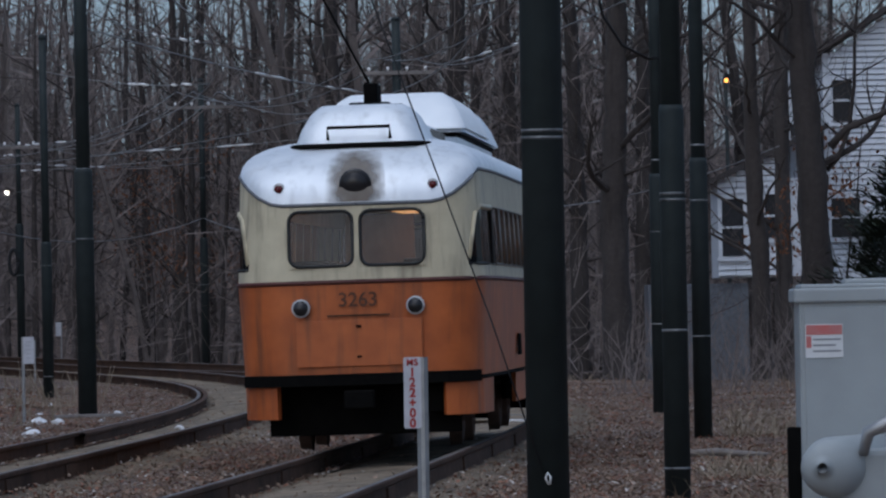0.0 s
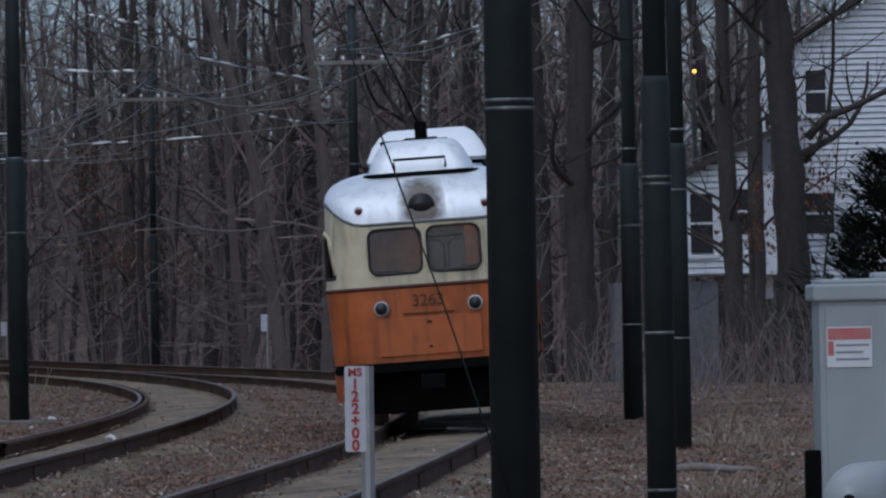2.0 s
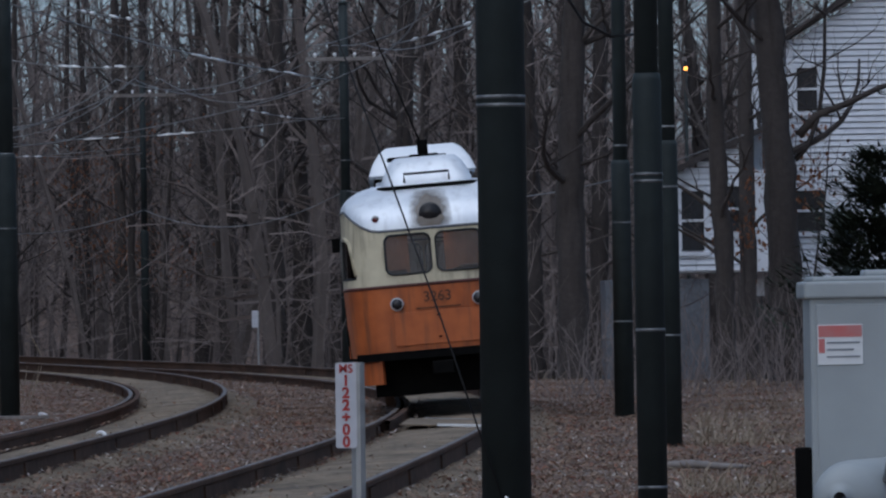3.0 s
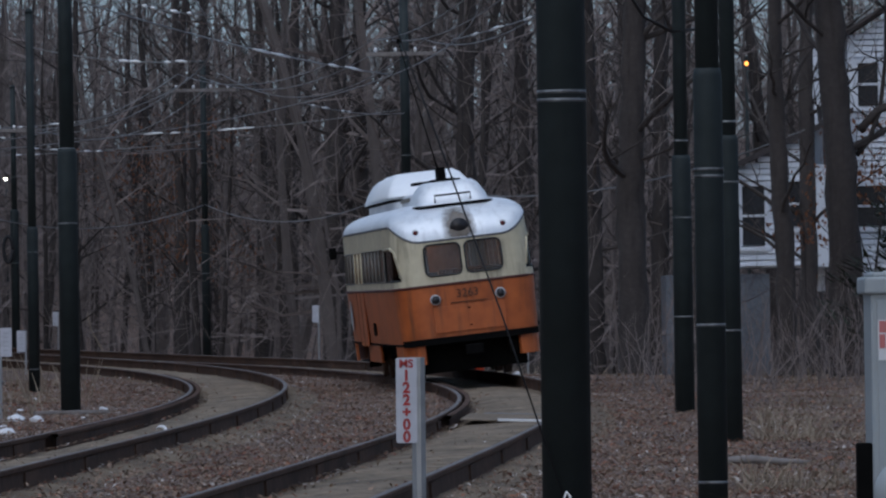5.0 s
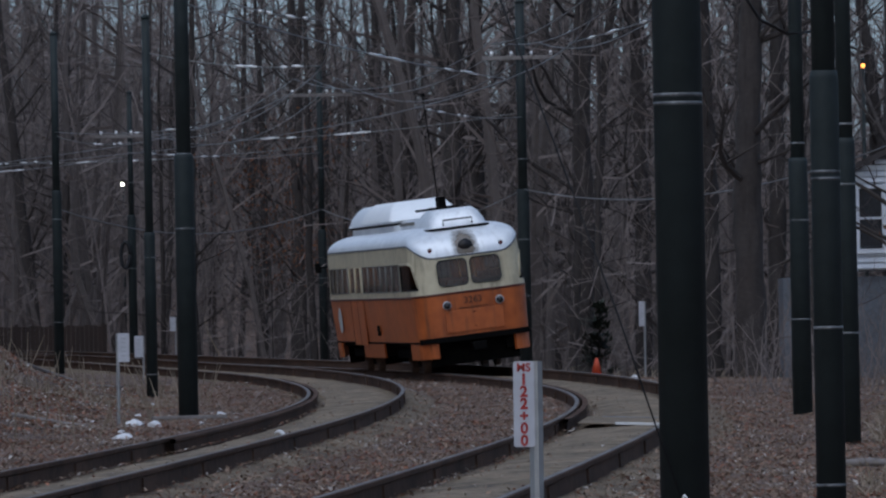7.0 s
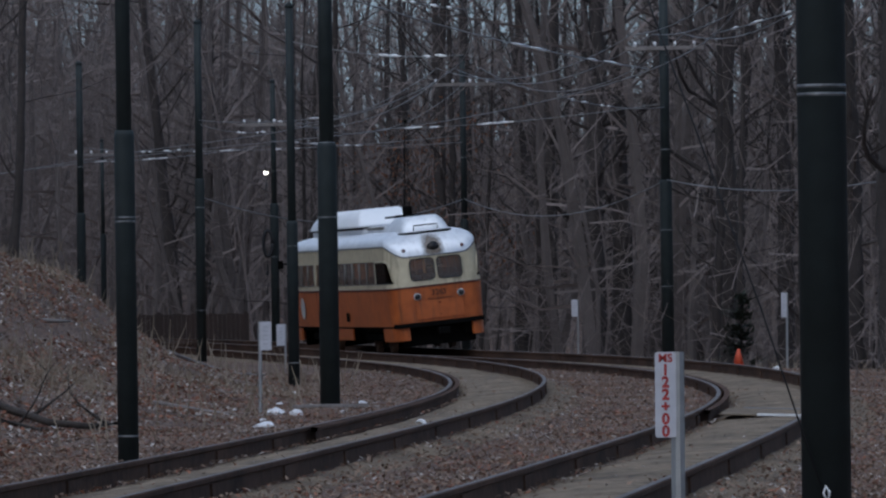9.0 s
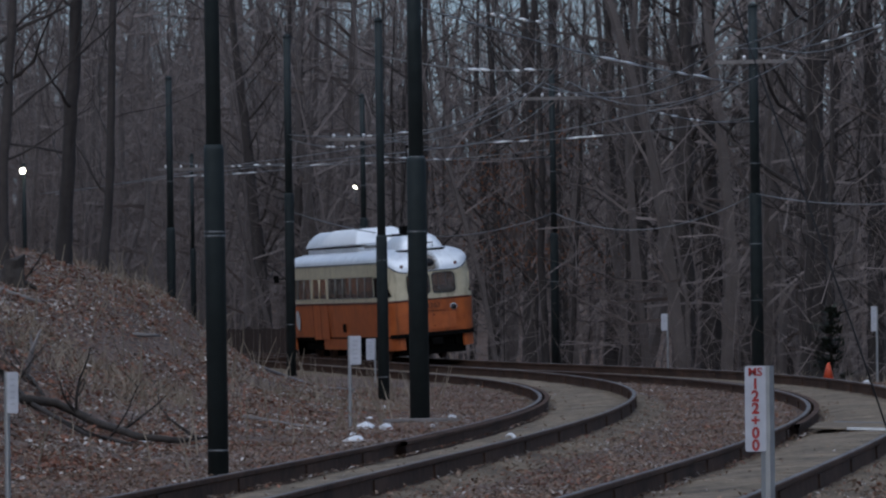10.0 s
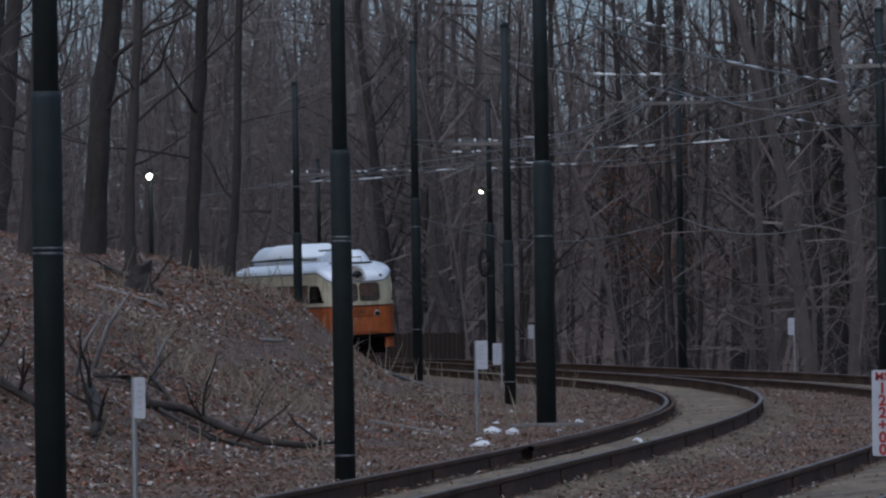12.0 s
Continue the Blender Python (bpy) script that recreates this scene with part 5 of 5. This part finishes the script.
def marker_post(x, y, z, top, plate_w, plate_h, words=None, side=-1, label="", post_w=0.05, turn=0.0):
    p = thing("marker_post", pose(x, y, z, 0, 0.3, turn), label or "small white marker plate on a galvanised post", "sign post", "marker posts beside the track")
    v = [(-post_w / 2, 0, 0), (-post_w / 6, -0.02, 0), (post_w / 6, -0.02, 0), (post_w / 2, 0, 0), (post_w / 6, 0.012, 0), (-post_w / 6, 0.012, 0)]
    v = [Vector(q) for q in v] + [Vector((a, b, top - z + 0.0)) for a, b, _ in v]
    raw("post", v, [(i, (i + 1) % 6, 6 + (i + 1) % 6, 6 + i) for i in range(6)] + [tuple(range(6))[::-1], tuple(range(6, 12))], M_GALV, p, "grey galvanised channel post")
    cx = side * (plate_w / 2 + post_w * 0.1)
    zt = top - z
    bm = bmesh.new()
    pts = rounded_rect(plate_w, plate_h, 0.012, 3)
    vs = [bm.verts.new((a + cx, -0.026, b + zt - plate_h / 2)) for a, b in pts]
    fc = bm.faces.new(vs)
    ex = bmesh.ops.extrude_face_region(bm, geom=[fc])
    bmesh.ops.translate(bm, vec=(0, 0.004, 0), verts=[g for g in ex["geom"] if isinstance(g, bmesh.types.BMVert)])
    pl = part("plate", bm, M_SIGN, p, "white enamel plate")
    if words:
        head, chars = words
        text_mesh("heading", head, plate_h * 0.135, pose(cx, -0.028, zt - plate_h * 0.075, 90, 0, 0), M_REDINK, pl, 0.0008, 0.0015)
        for i, ch in enumerate(chars):
            t = text_mesh("character", ch, plate_h * 0.175, pose(cx, -0.028, zt - plate_h * (0.215 + 0.143 * i), 90, 0, 0), M_REDINK, pl, 0.0012, 0.0028)
    else:
        for i in range(5):
            part("print_bar", boxes(((cx - plate_w * 0.22, -0.029, zt - plate_h * (0.2 + 0.15 * i)), (cx + plate_w * 0.22, -0.026, zt - plate_h * (0.16 + 0.15 * i)))), M_FADEBAR, pl)
    return p


def build_signs():
    marker_post(-0.445, 30.0, ground_z(-0.445, 30), 1.062, 0.104, 0.425, ("MS", "122+00"), -1, "white plate with red figures on a galvanised post", 0.068)
    gz = ground_z
    marker_post(-7.05, 83.96, gz(-7.05, 83.96), 1.05, 0.16, 0.40, None, 1)
    marker_post(-11.2, 140.6, gz(-11.2, 140.6), 0.78, 0.2, 0.5, None, -1)
    marker_post(-4.65, 150, gz(-4.65, 150), 1.25, 0.15, 0.42, None, -1)
    marker_post(-14.1, 190, gz(-14.1, 190), 1.15, 0.17, 0.45, None, -1)
    marker_post(0.48, 133.6, gz(0.48, 133.6), 1.35, 0.12, 0.55, None, -1)
    marker_post(0.95, 128.0, gz(0.95, 128), 1.45, 0.08, 0.25, None, -1)
    marker_post(-5.66, 40, gz(-5.66, 40), 1.0, 0.075, 0.275, None, 1, post_w=0.04)


M_DEADWOOD = mat("wet_dark_dead_wood", (0.065, 0.052, 0.043), 0.85, second=(0.025, 0.02, 0.017), grain=9, bump=0.6)


M_FENCE = mat("dark_brown_fence_plank", (0.048, 0.031, 0.025), 0.9, second=(0.03, 0.022, 0.018), per_object=0.6)


def build_clutter():
    c = thing("traffic_cone", pose(-0.6, 134.9, ground_z(-0.6, 134.9)), "faded orange traffic cone", "cone")
    tubes("cone", [([(0, 0, 0.03), (0, 0, 0.42)], [0.13, 0.03])], M_CONE, c, sides=14)
    part("base", boxes(((-0.17, -0.17, 0), (0.17, 0.17, 0.035)), bevel=0.01), M_CONE, c)
    rng = random.Random(3)
    for x, y, s, z in ((-6.24, 75.1, 0.13, None), (-6.81, 83.7, 0.14, None), (-6.45, 82.6, 0.10, None), (-3.1, 150, 0.12, None), (0.2, 126, 0.10, None), (-9.5, 100, 0.08, None), (-7.4, 92, 0.09, None), (-6.05, 90.5, 0.07, None), (-7.9, 101, 0.06, None), (-6.6, 79, 0.05, None), (-7.6, 86, 0.05, None), (-5.9, 84, 0.04, None), (-8.4, 71, 0.06, None)):
        bm = bmesh.new()
        bmesh.ops.create_icosphere(bm, subdivisions=2, radius=s)
        for q in bm.verts:
            n = noise.noise(q.co * 9 + Vector((x, y, 0)))
            q.co = Vector((q.co.x * (1 + n * 0.6), q.co.y * (1 + n * 0.4), max(-0.02, q.co.z * (0.55 + n * 0.6))))
        ob = part("litter", bm, M_SNOW)
        ob.matrix_basis = pose(x, y, ground_z(x, y) + 0.01)
        tagged(ob, "crumpled white litter lying among leaves", "litter", "scraps of litter")
    # curl of white plastic on the inner track's bed
    q = track_point("inner", 8.0, 0.25, -0.15)
    arc = [(0.055 * math.cos(a), 0.02 * a, 0.05 + 0.055 * math.sin(a)) for a in np.linspace(-0.7, 2.6, 10)]
    ob = tubes("plastic_scrap", [(arc, [0.012, 0.018, 0.02, 0.024, 0.024, 0.022, 0.02, 0.016, 0.012, 0.008])], M_SNOW, sides=6)
    ob.matrix_basis = Matrix.Translation(q)
    tagged(ob, "curled white plastic scrap on the track bed", "litter")
    # plank at the foot of the pole, hatch in the outer bed
    pl = part("plank", boxes(((-0.55, -0.08, 0), (0.55, 0.08, 0.05)), bevel=0.006), M_ARM)
    pl.matrix_basis = pose(-6.3, 87.2, ground_z(-6.3, 87.2) + 0.02, 0, 0, 12)
    tagged(pl, "weathered grey plank lying on the leaves", "plank")
    m = pose(*track_point("outer", 13.2, 0.05, -0.135), 0, 2, math.degrees(on_track("outer", 13.2)[2]))
    h = thing("track_hatch", m, "flat steel hatch plate set in the track bed", "hatch")
    part("plate", boxes(((-0.58, -0.5, 0), (0.58, 3.4, 0.012)), bevel=0.003), M_BED, h, "tan covered plate")
    part("edge_strip", boxes(((-0.12, -0.58, 0.0), (0.42, -0.50, 0.03)), bevel=0.004), M_LABEL, h, "bright bare edge strip")
    part("edge_strip", boxes(((-0.4, 3.42, 0.0), (0.42, 3.46, 0.02)), bevel=0.004), M_CONC, h, "grey bare edge strip")
    part("joint", boxes(((0.56, -0.7, 0.0), (0.60, 3.5, 0.014))), M_BLACK, h, "dark joint")
    # fallen branches on the bank
    rng2 = random.Random(8)
    for pts, r in ((((-9.99, 71.8), (-9.64, 72.3), (-9.08, 72.0), (-8.41, 70.6), (-7.98, 70.8), (-7.6, 71.6)), 0.06),
                   (((-10.36, 69.5), (-10.15, 68.6), (-9.8, 66.5), (-9.5, 64)), 0.075), (((-11.4, 65.4), (-10.59, 65), (-10.29, 64.9), (-9.81, 64.2)), 0.06),
                   (((-10.75, 72.7), (-10.45, 73.4), (-9.9, 72.0), (-8.94, 69.8), (-8.26, 68.4)), 0.04), (((-10.4, 75), (-10.2, 74.4), (-9.9, 73.2)), 0.03), (((-13.66, 93.4), (-13.0, 92.4), (-12.47, 91.5)), 0.05)):
        pts = [Vector((x, y, ground_z(x, y) + r * (1.2 + 0.7 * (k % 2)))) for k, (x, y) in enumerate(pts)]
        v, f = [], []
        tube(v, f, pts, [r * (1 - 0.5 * i / len(pts)) for i in range(len(pts))], 7)
        for _ in range(4):
            k = rng2.randint(0, len(pts) - 2)
            branch(v, f, pts[k].lerp(pts[k + 1], 0.5), (rng2.uniform(-1, 1), -0.3, rng2.uniform(0.3, 1)), rng2.uniform(0.4, 0.9), r * 0.4, 1, rng2, 5)
        tagged(raw("fallen_branch", v, f, M_DEADWOOD, smooth=True), "dark fallen branch lying on the leafy bank", "branch", "fallen branches")
    stump = part("stump", bmesh.new(), M_DEADWOOD)
    bm = bmesh.new()
    bmesh.ops.create_cone(bm, cap_ends=True, segments=14, radius1=0.22, radius2=0.15, depth=0.42)
    bmesh.ops.subdivide_edges(bm, edges=bm.edges[:], cuts=2, use_grid_fill=True)
    for q in bm.verts:
        q.co += noise.noise_vector(q.co * 5) * 0.06
        if q.co.z > 0.2:
            q.co.z += q.co.x * 0.5
    bm.to_mesh(stump.data)
    bm.free()
    stump.matrix_basis = pose(-12.8, 91.3, ground_z(-12.8, 91.3) + 0.2, 0, 8, 30)
    tagged(stump, "weathered grey broken tree stump on the bank", "stump")
    for pts, r, mt, lab in ((((-12.85, 87.1), (-12.3, 86.9), (-11.75, 86.9)), 0.04, M_ARM, "bleached grey log lying on the bank"),
                            (((-11.7, 116.0), (-11.3, 118.5), (-10.75, 120.5), (-10.2, 122.5)), 0.05, M_ARM, "long pale stripped limb beside the track"),
                            (((-8.6, 84.5), (-7.9, 84.9), (-7.5, 84.6)), 0.035, M_ARM, "thin pale limb among the leaves")):
        w = [Vector((x, y, ground_z(x, y) + r)) for x, y in pts]
        v, f = [], []
        tube(v, f, w, [r * (1 - 0.45 * i / len(w)) for i in range(len(w))], 8)
        tagged(raw("fallen_limb", v, f, mt, smooth=True), lab, "branch", "fallen branches")
    for x, y, dx, h in ((-10.75, 70.9, 0.35, 0.75), (-10.9, 73.5, 0.5, 0.95), (-10.5, 76.0, 0.2, 0.6)):
        g = ground_z(x, y)
        v, f = [], []
        tube(v, f, [(x, y, g - 0.05), (x + dx * 0.4, y, g + h * 0.55), (x + dx, y, g + h)], [0.035, 0.028, 0.010], 6)
        branch(v, f, (x + dx * 0.4, y, g + h * 0.55), (-dx, -0.2, 0.8), h * 0.5, 0.014, 1, rng2, 5)
        tagged(raw("broken_stem", v, f, M_ARM, smooth=True), "grey broken dead stem standing on the bank", "stem", "broken stems")
    for x, y, a in ((-11.0, 92, 20), (2.35, 55, -12)):
        v, f = [], []
        tube(v, f, [(-0.45, 0, 0.06), (-0.15, 0.1, 0.07), (0.15, 0.0, 0.05), (0.4, 0.1, 0.04)], [0.03, 0.04, 0.03, 0.015], 8)
        ob = raw("log", v, f, M_ARM, smooth=True)
        ob.matrix_basis = pose(x, y, ground_z(x, y), 0, 0, a)
        tagged(ob, "bleached dead limb on the ground", "branch", "fallen branches")
    v, f = [], []
    for _ in range(260):
        y = rng2.uniform(60, 125)
        cx0 = plan_x("inner", y)
        x = cx0 - rng2.uniform(2.4, 8.5)
        z, h = ground_z(x, y), rng2.uniform(0.2, 0.75)
        q = Vector((x, y, z - 0.02))
        e = q + Vector((rng2.uniform(-0.45, 0.45) * h, rng2.uniform(-0.3, 0.3) * h, h))
        tube(v, f, [q, q.lerp(e, 0.5) + Vector((0.02, 0, 0.02)), e], [0.010, 0.008, 0.004], 4, cap=False)
    tagged(raw("dead_stalks", v, f, M_STRAW), "bleached dead weed stalks on the bank", "weeds", kind="stuff")
    # dark plank fence beyond the curve, pale leaning stem at the wood's edge
    fence = thing("plank_fence", pose(-21.6, 200, -0.1), "weathered dark brown plank fence at the wood's edge", "fence")
    for k in range(4):
        part("post", boxes(((k * 1.45 - 0.06, 0.03, -2.5), (k * 1.45 + 0.06, 0.15, 1.1)), bevel=0.008), M_FENCE, fence)
    for k in range(30):
        part("plank", boxes(((k * 0.15 - 0.02, -0.012, -0.3 + 0.01 * (k % 3)), (k * 0.15 + 0.118, 0.012, 1.0 + 0.015 * (k * 7 % 4))), bevel=0.003), M_FENCE, fence)
    st = thing("leaning_sapling", pose(-12.3, 190, 0), "thin pale leaning sapling stem", "sapling")
    tubes("stem", [([(0, 0, -2.8), (-0.25, 0, -0.4), (-0.75, 0, 0.55), (-0.88, 0, 1.1)], [0.03, 0.022, 0.018, 0.01])], M_STRAW, st, sides=6)
    # lamps beyond the trees, each on a slim pole
    for x, y, z, r, m, lab in ((6.5, 160, 7.47, 0.075, M_SODIUM, "orange sodium street lamp on a pole"), (-21.19, 230, 6.8, 0.11, M_LAMP, "white street lamp on a pole"), (-19.80, 240, 6.44, 0.11, M_LAMP, "white street lamp on a pole"), (-20.72, 150, 5.07, 0.10, M_LAMP, "white street lamp on a pole"), (-38.5, 300, 11.0, 0.05, M_LAMP, "far white lamp on a pole")):
        l = thing("street_lamp", pose(x, y, ground_z(x, y)), lab, "street lamp", "lamps behind the woods")
        top = z - ground_z(x, y)
        tubes("post", [([(0, 0.15, -0.2), (0, 0.15, top + 0.2)], [0.06, 0.045])], M_POLE, l, sides=8)
        part("arm", boxes(((-0.03, -0.05, top + 0.12), (0.03, 0.15, top + 0.17))), M_POLE, l)
        bm = bmesh.new()
        bmesh.ops.create_uvsphere(bm, u_segments=12, v_segments=8, radius=r * 0.75)
        b = part("bulb", bm, m, l, "glowing lamp", smooth=True)
        b.matrix_basis = Matrix.Translation((0, -0.05, top))


def evergreen(x, y, height, width, seed, label):
    rng = random.Random(seed)
    t = thing("evergreen", pose(x, y, ground_z(x, y)), label, "evergreen shrub")
    tubes("trunk", [([(0, 0, -0.2), (0, 0, height * 0.9)], [0.06, 0.01])], M_BARK, t, sides=7)
    v, f = [], []
    for i in range(int(26 * height * max(width, 0.6))):
        k = rng.random() ** 0.9
        a, h = rng.uniform(0, 6.28), height * (0.05 + 0.9 * k)
        reach = width * (1 - 0.85 * k ** 1.4) * rng.uniform(0.5, 1.2)
        rise = rng.uniform(0.05, 0.45)
        for _ in range(int(20 + 42 * reach)):
            u = rng.random() ** 0.7
            c = Vector((math.cos(a), math.sin(a), rise * u)) * (reach * u) + Vector((rng.gauss(0, 0.09), rng.gauss(0, 0.09), h + rng.gauss(0, 0.06)))
            b2 = a + rng.gauss(0, 0.6)
            d = Vector((math.cos(b2), math.sin(b2), rng.uniform(-0.15, 0.7))).normalized()
            s = rng.uniform(0.12, 0.36)
            side = d.cross(Vector((0, 0, 1))).normalized() * s * 0.14
            b = len(v)
            v += [c - side, c + side, c + d * s]
            f.append((b, b + 1, b + 2))
    tagged(raw("foliage", v, f, M_NEEDLE, t, "dark green needle sprays"), kind="stuff")
    return t


def build_brush():
    """Thin tangled stems in front of the house."""
    rng = random.Random(33)
    v, f = [], []
    for _ in range(210):
        x, y = rng.choice((rng.gauss(5.9, 0.55), rng.gauss(3.4, 0.7), rng.uniform(2.0, 7.2))), rng.uniform(97, 111)
        z = ground_z(x, y)
        branch(v, f, (x, y, z - 0.05), (rng.uniform(-0.6, 0.6), rng.uniform(-0.4, 0.4), 1), rng.uniform(0.5, 2.0), rng.uniform(0.006, 0.014), 1, rng, 4, bend=0.35)
    # the brush shares the haze-paled bark of the far woods
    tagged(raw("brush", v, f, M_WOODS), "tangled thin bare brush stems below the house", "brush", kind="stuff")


def build_shrubs():
    evergreen(7.6, 105, 4.2, 2.0, 4, "dark broad evergreen shrub beside the house")
    evergreen(7.15, 108, 3.2, 0.85, 6, "dark evergreen shrub beside the house")
    evergreen(-0.55, 140, 1.75, 0.42, 5, "small dark upright evergreen by the track")
    # clinging brown oak leaves
    rng = random.Random(17)
    for x, y, z, w, n in ((6.6, 115, 3.6, 0.9, 260), (5.9, 118, 2.6, 0.8, 180), (7.0, 117, 4.6, 0.5, 80), (-11.6, 200, 5.6, 2.4, 620), (-10.6, 196, 3.4, 1.8, 460), (-8.9, 198, 3.0, 1.5, 220), (-9.6, 190, 6.6, 1.6, 200), (-24.5, 128, 9.4, 1.2, 200)):
        t = thing("oak_sapling", pose(x, y, ground_z(x, y)), "thin oak sapling with clinging rusty brown leaves", "sapling", "oak saplings")
        g = ground_z(x, y)
        v, f = [], []
        branch(v, f, (0, 0, 0), (0.05, 0, 1), z - g + w, 0.035, 2, rng, 5, bend=0.12)
        raw("stem", v, f, M_BARK, t)
        v, f = [], []
        for _ in range(n):
            c = Vector((rng.gauss(0, w * 0.5), rng.gauss(0, w * 0.5), z - g + rng.gauss(0, w * 0.35)))
            s = rng.uniform(0.04, 0.08)
            m = Matrix.Translation(c) @ Euler((rng.uniform(0, 6), rng.uniform(0, 6), rng.uniform(0, 6))).to_matrix().to_4x4()
            b = len(v)
            v += [m @ Vector(q) for q in ((-s, 0, 0), (0, -s * 0.5, 0.01), (s, 0, 0), (0, s * 0.5, 0.01))]
            f.append((b, b + 1, b + 2, b + 3))
        tagged(raw("leaves", v, f, M_OAKLEAF, t, "rusty brown dry leaves"), kind="stuff")


build_brush()
build_ground()
for line in TRACKS:
    build_track(line)
build_poles()
STREETCAR = build_tram()
build_wires()
build_house()
build_trees()
build_woods()
build_shrubs()
build_cabinet()
build_signs()
build_clutter()
build_litter()
motions()
